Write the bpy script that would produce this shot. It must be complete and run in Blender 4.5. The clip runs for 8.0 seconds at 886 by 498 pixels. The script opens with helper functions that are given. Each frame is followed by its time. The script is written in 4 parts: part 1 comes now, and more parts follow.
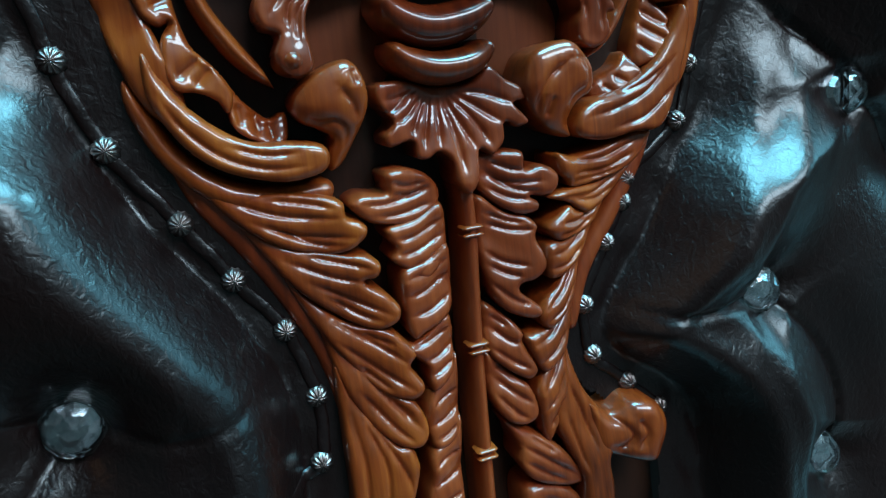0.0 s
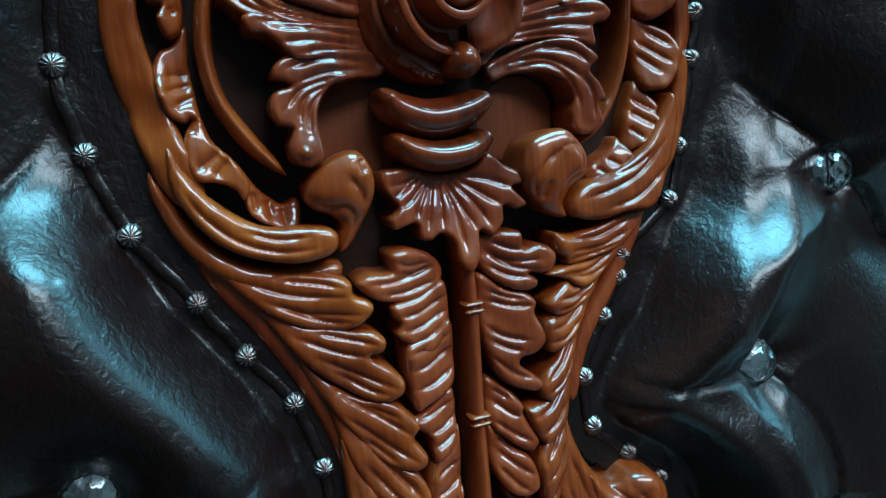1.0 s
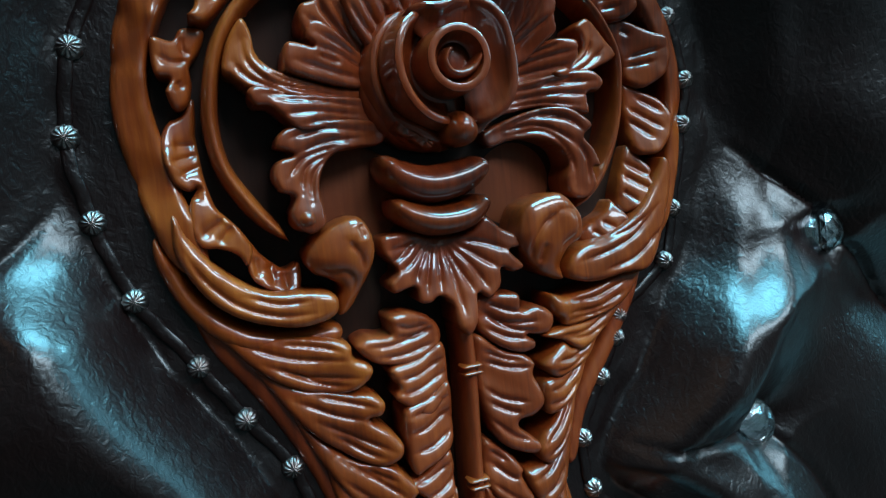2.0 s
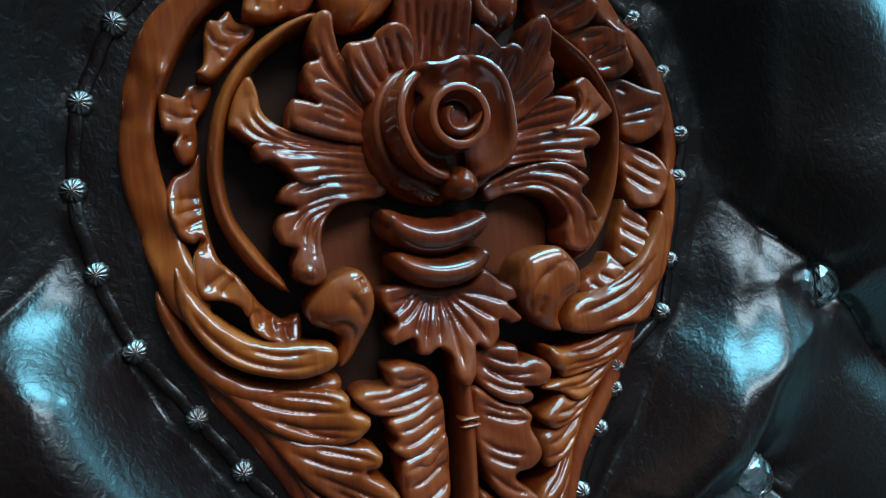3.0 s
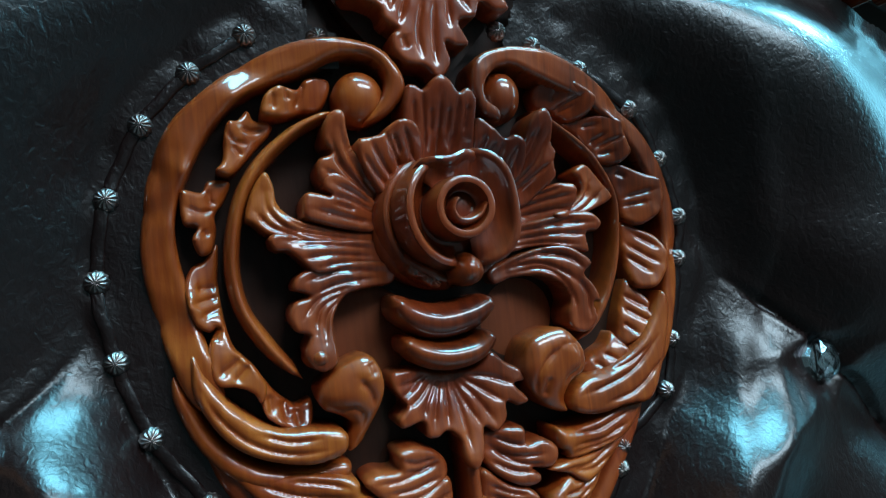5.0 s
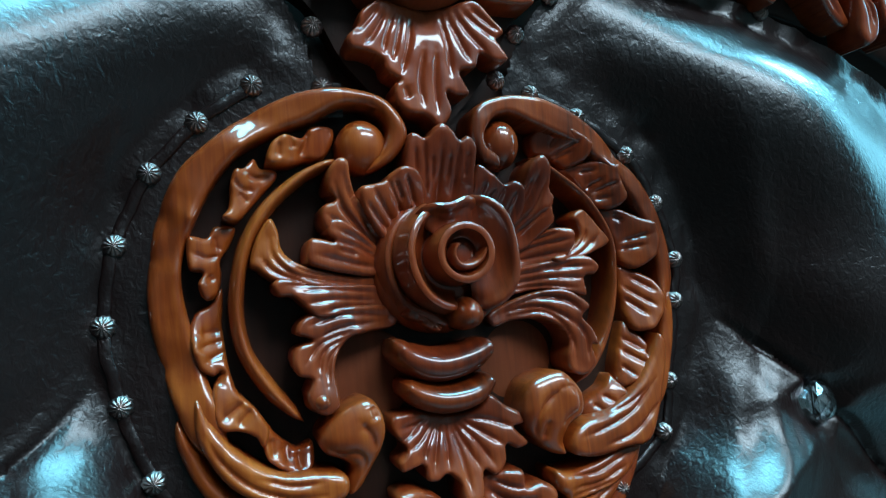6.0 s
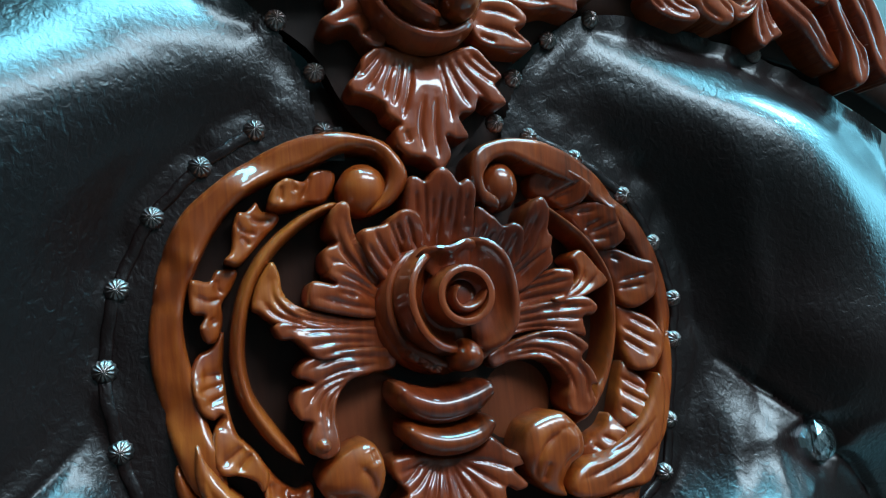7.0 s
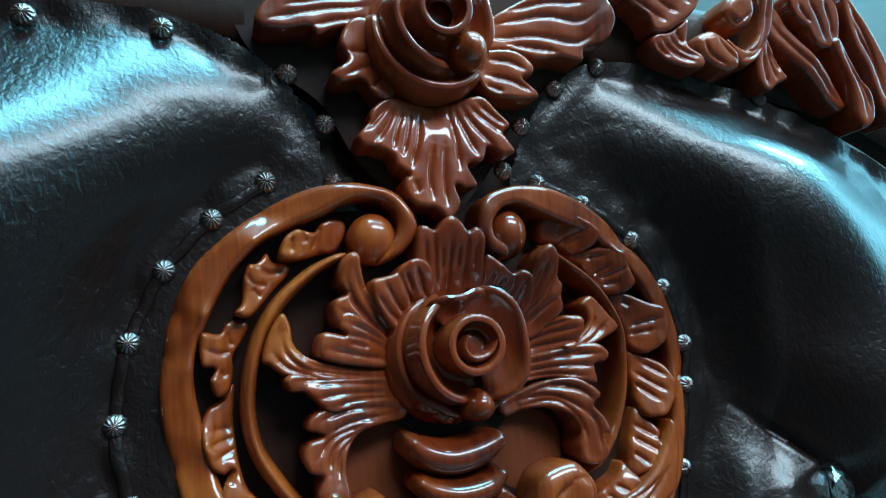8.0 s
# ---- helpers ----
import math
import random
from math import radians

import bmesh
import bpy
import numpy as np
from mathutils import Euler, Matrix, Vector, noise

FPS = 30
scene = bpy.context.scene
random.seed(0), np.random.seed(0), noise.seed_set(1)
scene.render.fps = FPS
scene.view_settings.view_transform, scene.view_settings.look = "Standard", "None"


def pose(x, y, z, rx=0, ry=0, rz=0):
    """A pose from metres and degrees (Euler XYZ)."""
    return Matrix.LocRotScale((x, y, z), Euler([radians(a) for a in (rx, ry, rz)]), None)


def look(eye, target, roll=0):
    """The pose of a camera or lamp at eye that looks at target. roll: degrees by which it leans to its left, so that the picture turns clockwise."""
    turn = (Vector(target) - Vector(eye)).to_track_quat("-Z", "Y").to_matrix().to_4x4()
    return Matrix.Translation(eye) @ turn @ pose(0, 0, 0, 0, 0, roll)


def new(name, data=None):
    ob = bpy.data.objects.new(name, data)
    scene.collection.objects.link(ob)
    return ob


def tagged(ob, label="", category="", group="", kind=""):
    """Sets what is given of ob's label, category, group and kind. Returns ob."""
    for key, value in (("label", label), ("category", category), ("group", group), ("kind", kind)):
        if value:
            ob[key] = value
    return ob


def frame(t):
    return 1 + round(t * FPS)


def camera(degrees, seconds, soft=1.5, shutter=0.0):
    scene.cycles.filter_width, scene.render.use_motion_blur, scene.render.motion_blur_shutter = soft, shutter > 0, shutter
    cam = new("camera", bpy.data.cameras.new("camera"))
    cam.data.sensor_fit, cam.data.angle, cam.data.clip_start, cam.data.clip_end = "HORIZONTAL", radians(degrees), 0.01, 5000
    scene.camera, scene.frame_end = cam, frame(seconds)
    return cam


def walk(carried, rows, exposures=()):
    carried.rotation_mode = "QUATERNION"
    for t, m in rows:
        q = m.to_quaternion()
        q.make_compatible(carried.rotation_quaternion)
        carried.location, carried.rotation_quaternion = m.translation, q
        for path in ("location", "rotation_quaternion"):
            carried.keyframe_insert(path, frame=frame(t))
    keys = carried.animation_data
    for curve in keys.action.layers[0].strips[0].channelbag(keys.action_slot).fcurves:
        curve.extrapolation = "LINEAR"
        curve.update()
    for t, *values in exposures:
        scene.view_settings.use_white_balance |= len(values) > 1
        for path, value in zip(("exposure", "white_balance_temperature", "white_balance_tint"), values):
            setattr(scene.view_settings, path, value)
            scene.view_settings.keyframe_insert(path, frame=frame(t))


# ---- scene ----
cam = camera(66.0, 8.0, soft=1.25)
PATH = [
    (0.0, (-0.1162, -0.3033, 0.7089), (-0.0208, -0.0302, 0.6293), -5.65),
    (0.5, (-0.1144, -0.3133, 0.7173), (-0.0205, -0.0361, 0.6510), -5.85),
    (1.0, (-0.1147, -0.3188, 0.7225), (-0.0210, -0.0393, 0.6671), -5.85),
    (1.5, (-0.1143, -0.3217, 0.7263), (-0.0192, -0.0407, 0.6817), -6.04),
    (3.0, (-0.1147, -0.3272, 0.7404), (-0.0163, -0.0446, 0.7201), -5.26),
    (3.5, (-0.1150, -0.3292, 0.7439), (-0.0154, -0.0465, 0.7298), -5.31),
    (4.0, (-0.1149, -0.3328, 0.7487), (-0.0160, -0.0497, 0.7413), -5.40),
    (4.5, (-0.1167, -0.3349, 0.7519), (-0.0178, -0.0517, 0.7505), -5.63),
    (6.0, (-0.1213, -0.3441, 0.7638), (-0.0205, -0.0620, 0.7802), -5.50),
    (6.5, (-0.1228, -0.3459, 0.7684), (-0.0206, -0.0647, 0.7907), -5.48),
    (7.0, (-0.1233, -0.3472, 0.7722), (-0.0205, -0.0667, 0.7996), -5.60),
    (7.5, (-0.1239, -0.3477, 0.7774), (-0.0216, -0.0677, 0.8111), -5.84),
    (8.0, (-0.1245, -0.3486, 0.7826), (-0.0237, -0.0690, 0.8229), -6.00),
]
walk(cam, [(t, look(eye, target, roll)) for t, eye, target, roll in PATH], [(0.0, -0.25), (4.0, -0.18), (7.0, 0.05), (8.0, 0.05)])

# ---- light ----
world = bpy.data.worlds.new("world")
scene.world = world
world.use_nodes = True
sky = world.node_tree.nodes.new("ShaderNodeTexSky")
sky.sky_type, sky.sun_disc = "NISHITA", False
sky.sun_elevation, sky.sun_rotation = radians(40), radians(150)
world.node_tree.links.new(sky.outputs[0], world.node_tree.nodes["Background"].inputs[0])
world.node_tree.nodes["Background"].inputs[1].default_value = 0.01


def lamp(name, eye, target, sx, sz, watts, colour):
    data = bpy.data.lights.new(name, "AREA")
    data.shape, data.size, data.size_y, data.energy, data.color = "RECTANGLE", sx, sz, watts, colour
    ob = new(name, data)
    ob.matrix_world = look(eye, target)
    return ob


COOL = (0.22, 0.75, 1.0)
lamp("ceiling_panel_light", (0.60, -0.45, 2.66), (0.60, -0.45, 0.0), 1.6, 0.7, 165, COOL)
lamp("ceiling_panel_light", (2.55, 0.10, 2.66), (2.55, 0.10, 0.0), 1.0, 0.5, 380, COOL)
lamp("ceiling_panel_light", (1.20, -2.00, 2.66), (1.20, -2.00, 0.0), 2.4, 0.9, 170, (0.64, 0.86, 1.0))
# added warm fill for the wood; no window is known on the west
lamp("side_light", (-2.0, -0.45, 2.0), (0.0, -0.45, 2.0), 1.7, 0.85, 2.5, (1.0, 0.60, 0.34))
# cool daylight from a window to the east
lamp("side_light", (3.4, -0.35, 1.7), (0.0, -0.35, 1.7), 1.5, 1.4, 45, COOL)



# ---- materials ----
def nodes_of(name):
    mat = bpy.data.materials.new(name)
    mat.use_nodes = True
    return mat, mat.node_tree.nodes, mat.node_tree.links, mat.node_tree.nodes["Principled BSDF"]


def ramp(nodes, stops):
    node = nodes.new("ShaderNodeValToRGB")
    els = node.color_ramp.elements
    while len(els) < len(stops):
        els.new(0.5)
    for el, (pos, col) in zip(els, stops):
        el.position, el.color = pos, (*col, 1)
    return node


def noise_node(nodes, links, coords, scale, detail=4, stretch=(1, 1, 1), distortion=0.0):
    mp = nodes.new("ShaderNodeMapping")
    mp.inputs["Scale"].default_value = stretch
    links.new(coords, mp.inputs["Vector"])
    nz = nodes.new("ShaderNodeTexNoise")
    nz.inputs["Scale"].default_value, nz.inputs["Detail"].default_value = scale, detail
    nz.inputs["Distortion"].default_value = distortion
    links.new(mp.outputs[0], nz.inputs["Vector"])
    return nz


def bumps(nodes, links, bsdf, pairs):
    last = None
    for height, dist, strength in pairs:
        b = nodes.new("ShaderNodeBump")
        b.inputs["Distance"].default_value, b.inputs["Strength"].default_value = dist, strength
        links.new(height, b.inputs["Height"])
        if last:
            links.new(last.outputs[0], b.inputs["Normal"])
        last = b
    links.new(last.outputs[0], bsdf.inputs["Normal"])
    return last


def wood_material(name, dark, mid, light, rough=0.4, coat=0.95):
    mat, n, l, bsdf = nodes_of(name)
    co = n.new("ShaderNodeTexCoord").outputs["Object"]
    grain = noise_node(n, l, co, 60, 6, (6, 2, 0.35), 0.6)
    patch = noise_node(n, l, co, 13, 3, (1, 1, 0.7))
    fibre = noise_node(n, l, co, 900, 2, (1, 1, 0.04))
    mix = n.new("ShaderNodeMix")
    mix.inputs[0].default_value = 0.72
    l.new(grain.outputs[0], mix.inputs[2])
    l.new(patch.outputs[0], mix.inputs[3])
    r = ramp(n, [(0.34, dark), (0.5, mid), (0.68, light)])
    l.new(mix.outputs[0], r.inputs[0])
    l.new(r.outputs[0], bsdf.inputs["Base Color"])
    rr = n.new("ShaderNodeMapRange")
    rr.inputs["To Min"].default_value, rr.inputs["To Max"].default_value = rough - 0.08, rough + 0.12
    l.new(patch.outputs[0], rr.inputs["Value"])
    l.new(rr.outputs[0], bsdf.inputs["Roughness"])
    bsdf.inputs["Coat Weight"].default_value, bsdf.inputs["Coat Roughness"].default_value = coat, 0.08
    bsdf.inputs["Specular IOR Level"].default_value = 0.2
    wave = noise_node(n, l, co, 120, 3)
    bumps(n, l, bsdf, [(wave.outputs[0], 0.0007, 0.3), (fibre.outputs[0], 0.0002, 0.25)])
    return mat


def leather_material(name, dark, light):
    mat, n, l, bsdf = nodes_of(name)
    co = n.new("ShaderNodeTexCoord").outputs["Object"]
    patch = noise_node(n, l, co, 9, 4)
    r = ramp(n, [(0.35, dark), (0.7, light)])
    l.new(patch.outputs[0], r.inputs[0])
    l.new(r.outputs[0], bsdf.inputs["Base Color"])
    fold = noise_node(n, l, co, 260, 4, (1, 1, 0.75), 0.7)
    pore = n.new("ShaderNodeTexVoronoi")
    pore.inputs["Scale"].default_value = 700
    l.new(co, pore.inputs["Vector"])
    wide = noise_node(n, l, co, 22, 3, (1, 1, 1), 0.6)
    bumps(n, l, bsdf, [(wide.outputs[0], 0.006, 0.12), (fold.outputs[0], 0.0014, 0.5), (pore.outputs[0], 0.00025, 0.25)])
    rr = n.new("ShaderNodeMapRange")
    rr.inputs["To Min"].default_value, rr.inputs["To Max"].default_value = 0.28, 0.40
    l.new(fold.outputs[0], rr.inputs["Value"])
    l.new(rr.outputs[0], bsdf.inputs["Roughness"])
    bsdf.inputs["Specular IOR Level"].default_value = 0.38
    bsdf.inputs["Coat Weight"].default_value, bsdf.inputs["Coat Roughness"].default_value = 0.35, 0.2
    return mat


def plain_material(name, a, b, scale, rough, metal=0.0, bump=0.0005):
    mat, n, l, bsdf = nodes_of(name)
    co = n.new("ShaderNodeTexCoord").outputs["Object"]
    nz = noise_node(n, l, co, scale, 5)
    r = ramp(n, [(0.3, a), (0.7, b)])
    l.new(nz.outputs[0], r.inputs[0])
    l.new(r.outputs[0], bsdf.inputs["Base Color"])
    bsdf.inputs["Roughness"].default_value, bsdf.inputs["Metallic"].default_value = rough, metal
    bumps(n, l, bsdf, [(nz.outputs[0], bump, 0.4)])
    return mat


WOOD = wood_material("varnished_teak", (0.055, 0.0065, 0.0012), (0.23, 0.033, 0.0045), (0.40, 0.082, 0.010))
WOOD_RED = wood_material("varnished_teak_red", (0.065, 0.0078, 0.002), (0.21, 0.029, 0.006), (0.34, 0.060, 0.012))
# dark stain taken near black, to hold the shade of the recesses
SHADED_BACKING = wood_material("backing_board", (0.012, 0.003, 0.001), (0.024, 0.006, 0.002), (0.04, 0.010, 0.003), 0.55, 0.1)
# paler copy of the backing, for where it shows lit
LIT_BACKING = wood_material("lit_backing", (0.10, 0.020, 0.006), (0.16, 0.034, 0.010), (0.22, 0.052, 0.016), 0.55, 0.1)
LEATHER = leather_material("dark_brown_leather", (0.005, 0.0013, 0.0011), (0.012, 0.0034, 0.0028))
NAIL = plain_material("pewter", (0.20, 0.15, 0.14), (0.36, 0.29, 0.27), 900, 0.34, 1.0)
PLASTER = plain_material("plaster", (0.030, 0.022, 0.017), (0.050, 0.038, 0.030), 6, 0.8)
ENAMEL = plain_material("white_enamel", (0.70, 0.70, 0.70), (0.78, 0.78, 0.78), 30, 0.4)
TILE = plain_material("floor_tile", (0.014, 0.010, 0.008), (0.026, 0.019, 0.015), 4, 0.4)
CRYSTAL, _n, _l, _b = nodes_of("crystal")
_b.inputs["Transmission Weight"].default_value, _b.inputs["Roughness"].default_value = 1.0, 0.02
_b.inputs["IOR"].default_value, _b.inputs["Base Color"].default_value = 1.6, (0.93, 0.97, 1, 1)
FOIL = plain_material("button_foil", (0.6, 0.62, 0.65), (0.85, 0.87, 0.9), 300, 0.25, 1.0)


# ---- building helpers: x right, z up, y to the back, all in millimetres round the rosebud ----
CENTRE = 0.75


def bend(z):
    z = np.clip(z, -300, 300)
    return -3.0e-4 * z * z


def to_world(v):
    v = np.asarray(v, float)
    return np.stack([v[:, 0], v[:, 1] + bend(v[:, 2]), v[:, 2] + CENTRE * 1000], 1) / 1000


def part(name, verts, faces, material, parent, label="", smooth=True, sharp=58):
    mesh = bpy.data.meshes.new(name)
    mesh.from_pydata(to_world(verts).tolist(), [], [tuple(f) for f in faces])
    mesh.materials.append(material)
    bm = bmesh.new()
    bm.from_mesh(mesh)
    bmesh.ops.remove_doubles(bm, verts=bm.verts, dist=1e-6)
    bmesh.ops.recalc_face_normals(bm, faces=bm.faces)
    bm.to_mesh(mesh)
    bm.free()
    if smooth:
        mesh.shade_smooth()
        mesh.set_sharp_from_angle(angle=radians(sharp))
    else:
        mesh.shade_flat()
    ob = new(name, mesh)
    ob.parent = parent
    if label:
        tagged(ob, label)
    return ob


def curve(points, n):
    """n points of a smooth curve through rows of numbers, evenly spaced, 0 to 1."""
    p = np.asarray(points, float)
    p = np.vstack([2 * p[0] - p[1], p, 2 * p[-1] - p[-2]])
    out = []
    for i in range(1, len(p) - 2):
        for u in np.linspace(0, 1, 24, endpoint=False):
            a, b, c, d = p[i - 1:i + 3]
            out.append(0.5 * (2 * b + (c - a) * u + (2 * a - 5 * b + 4 * c - d) * u * u + (3 * b - 3 * c + d - a) * u ** 3))
    out.append(p[-2])
    out = np.array(out)
    s = np.concatenate([[0], np.cumsum(np.linalg.norm(np.diff(out[:, :2], axis=0), axis=1))])
    q = np.linspace(0, s[-1], n)
    return np.stack([np.interp(q, s, out[:, k]) for k in range(out.shape[1])], 1)


def grid_faces(nu, nv, closed=False):
    faces = []
    for i in range(nu - 1):
        for j in range(nv if closed else nv - 1):
            k = (j + 1) % nv
            faces.append((i * nv + j, i * nv + k, (i + 1) * nv + k, (i + 1) * nv + j))
    return faces


def frame_of(c):
    t = np.gradient(c[:, :2], axis=0)
    t /= np.linalg.norm(t, axis=1)[:, None] + 1e-9
    return t, np.stack([-t[:, 1], t[:, 0]], 1)


def band(points, y0, h, ridges=0, depth=0.0, skirt=8, n=90, m=17, power=2.2, taper=(0, 0), lift=(0, 0)):
    """A carved band along rows (x, z, half width): a rounded back with lengthwise ridges. taper: how far each end narrows, lift: how its ends rise."""
    c = curve(points, n)
    t, nor = frame_of(c)
    u = np.linspace(0, 1, n)
    w = np.maximum(c[:, 2], 0.2)
    for end, d in ((0, u), (1, 1 - u)):
        if taper[end]:
            w = w * np.sqrt(np.clip(1 - (1 - np.clip(d / taper[end], 0, 1)) ** 2, 0.0004, 1))
    ss = np.sin(np.linspace(-np.pi / 2, np.pi / 2, m))
    rows = []
    full = np.max(c[:, 2])
    for s in ss:
        prof = (1 - abs(s) ** power) ** (1 / power)
        hh = h * prof * (0.35 + 0.65 * np.minimum(1, w / (0.6 * full)))
        if ridges:
            hh = hh - depth * (0.5 + 0.5 * np.cos(2 * np.pi * (s + 1) / 2 * ridges)) * np.minimum(1, w / (0.5 * full)) * (abs(s) < 0.98)
        hh = hh + lift[0] * (1 - u) ** 2 + lift[1] * u ** 2
        p = c[:, :2] + nor * (s * w)[:, None]
        rows.append(np.stack([p[:, 0], y0 - hh, p[:, 1]], 1))
    lo, hi = rows[0].copy(), rows[-1].copy()
    lo[:, 1] = y0 + skirt
    hi[:, 1] = y0 + skirt
    g = np.stack([lo, *rows, hi], 1)
    return g.reshape(-1, 3), grid_faces(n, m + 2)


def leaf(points, y0, h, lobes=4, cut=0.45, groove=1.6, forward=0.7, sides=(1, 1), skirt=8, n=110, m=25, rib=1.2, roll=1.5, lift=0.0, fine=3, seed=0, blunt=0.14):
    """An acanthus leaf along rows (x, z, half width): scalloped edge, a furrow from every notch to the midrib, edges that roll up."""
    rnd = random.Random(seed)
    c = curve(points, n)
    t, nor = frame_of(c)
    u = np.linspace(0, 1, n)
    ph = [rnd.random() * 0.3, rnd.random() * 0.3]
    warp = u + 0.03 * np.sin(u * 9 + rnd.random() * 6)
    ends = np.sqrt(np.clip(1 - (1 - np.clip((1 - u) / blunt, 0, 1)) ** 2, 0.0004, 1))
    w = np.maximum(c[:, 2], 0.2) * ends
    ss = np.sin(np.linspace(-np.pi / 2, np.pi / 2, m))
    rows = []
    for s in ss:
        a, side = abs(s), 0 if s < 0 else 1
        x = warp * lobes + ph[side]
        fr = x - np.floor(x)
        scallop = 1 - cut * sides[side] * (1 - np.abs(np.sin(np.pi * fr)) ** 0.5)
        ws = w * scallop
        vx = x - 0.5 * (1 - a)
        vf = vx - np.round(vx)
        ff = vx * fine - np.round(vx * fine)
        prof = (1 - a ** 6) ** 0.4 * (0.72 + 0.28 * math.cos(a * 1.4))
        hh = h * prof + roll * a ** 2 * (1 - a ** 10) * np.abs(np.sin(np.pi * fr))
        hh = hh - groove * np.exp(-np.abs(vf) / 0.16) * min(1, a * 2.5) * (0.3 + 0.7 * sides[side])
        hh = hh - 0.3 * groove * np.exp(-(ff / 0.18) ** 2) * min(1, a * 3) * (1 - 0.5 * a ** 4)
        hh = hh - rib * math.exp(-(a / 0.12) ** 2) * (1 - u) ** 0.4
        hh = np.maximum(hh * (0.3 + 0.7 * ends), 0) + lift * u ** 2
        p = c[:, :2] + nor * (s * ws)[:, None] + t * (forward * ws * a ** 1.5)[:, None]
        rows.append(np.stack([p[:, 0], y0 - hh, p[:, 1]], 1))
    lo, hi = rows[0].copy(), rows[-1].copy()
    lo[:, 1] = hi[:, 1] = y0 + skirt
    g = np.stack([lo, *rows, hi], 1)
    return g.reshape(-1, 3), grid_faces(n, m + 2)


def fan(cx, cz, tips, y0, h, r0=6, groove=2.2, per=3, cut=0.22, skirt=8, m=24, start=0.55, squash=1.0):
    """A palmette: rows (degrees, radius) name the lobes' tips; furrows run out from the centre."""
    tips = np.asarray(tips, float)
    last = len(tips) - 1
    n = 26 * len(tips)
    k = np.linspace(-0.5, last + 0.5, n)
    idx = np.arange(len(tips))
    ang = np.interp(k, idx, tips[:, 0])
    ang = ang + np.where(k < 0, k * (tips[1, 0] - tips[0, 0]), 0) + np.where(k > last, (k - last) * (tips[-1, 0] - tips[-2, 0]), 0)
    ang = np.radians(ang)
    near = np.clip(np.floor(k + 0.5).astype(int), 0, last)
    env = np.interp(k, idx, tips[:, 1])
    f = np.clip(np.abs(k - near) * 2, 0, 1)
    rad = (0.5 * env + 0.5 * tips[near, 1]) * (1 - cut * (1 - np.sqrt(1 - f ** 2.4)))
    kk = k * per + 0.5
    fine = np.exp(-((kk - np.round(kk)) / 0.17) ** 2)
    rows = []
    for s in np.linspace(0, 1, m) ** 0.85:
        r = r0 + (rad - r0) * s
        hh = h * (start + (1.12 - start) * s) * (1 - s ** 9)
        hh = hh - groove * 0.7 * fine * (1 - 0.6 * s ** 2)
        hh = hh - groove * 1.3 * np.exp(-(1 - f) / 0.22) * (0.5 + 0.5 * s)
        rows.append(np.stack([cx + r * np.cos(ang), y0 - hh, cz + squash * r * np.sin(ang)], 1))
    outer, first = rows[-1].copy(), rows[0].copy()
    outer[:, 1] = first[:, 1] = y0 + skirt
    g = np.stack([first, *rows, outer], 1)
    return g.reshape(-1, 3), grid_faces(n, m + 2)


def petal_wall(cx, cz, a0, a1, base, lip, core, n=48, wave=0.0, ends=0.22):
    """A cupped petal round a centre: (radius, y) of its foot, of its rolled lip and of its inner foot."""
    rows = []
    for i in range(n):
        u = i / (n - 1)
        a = radians(a0 + (a1 - a0) * u)
        d = min(u, 1 - u) / ends if ends else 1
        e = math.sqrt(max(0.0, 1 - (1 - min(1, d)) ** 2)) if ends else 1
        k = wave * math.sin(u * 9)
        lr, ly = lip[0] + k, base[1] + (lip[1] - base[1]) * (0.35 + 0.65 * e)
        prof = []
        for v in np.linspace(0, 1, 8):
            prof.append((base[0] + (lr - base[0]) * v ** 1.6, base[1] + (ly - base[1]) * v ** 0.8))
        prof += [(lr + 0.6, ly - 0.9), (lr - 0.8, ly - 1.9), (lr - 2.8, ly - 1.2)]
        for v in np.linspace(0.1, 1, 7):
            prof.append((lr - 2.8 + (core[0] - lr + 2.8) * v, ly + (core[1] - ly) * math.sin(v * math.pi / 2)))
        rows += [(cx + r * math.cos(a), y, cz + r * math.sin(a)) for r, y in prof]
    return np.array(rows), grid_faces(n, 18)


def blob(cx, cz, y0, rx, rz, ry, turn=0.0, n=28, m=14, point=0.0, furrow=0.0, waves=0):
    """A rounded boss, drawn out to a point at its end."""
    v = []
    ca, sa = math.cos(radians(turn)), math.sin(radians(turn))
    for i in range(m):
        e = np.pi / 2 * i / (m - 1)
        for j in range(n):
            a = 2 * np.pi * j / n
            k = math.cos(e) if i < m - 1 else 0
            x, z = rx * k * math.cos(a), rz * k * math.sin(a)
            x *= 1 - point * (z / rz)
            hh = ry * math.sin(e) - furrow * (0.5 + 0.5 * math.cos(waves * math.pi * x / rx)) * math.sin(2 * e)
            v.append((cx + ca * x - sa * z, y0 - hh, cz + sa * x + ca * z))
    base = [(p[0], y0 + 7, p[2]) for p in v[:n]]
    return np.array(base + v), grid_faces(m + 1, n, True)


def slab(points, y_front, y_back):
    """A board with a smooth outline."""
    n = len(points)
    v = [(x, y_front, z) for x, z in points] + [(x, y_back, z) for x, z in points]
    faces = [tuple(range(n)), tuple(range(2 * n - 1, n - 1, -1))]
    faces += [(i, (i + 1) % n, n + (i + 1) % n, n + i) for i in range(n)]
    return np.array(v, float), faces


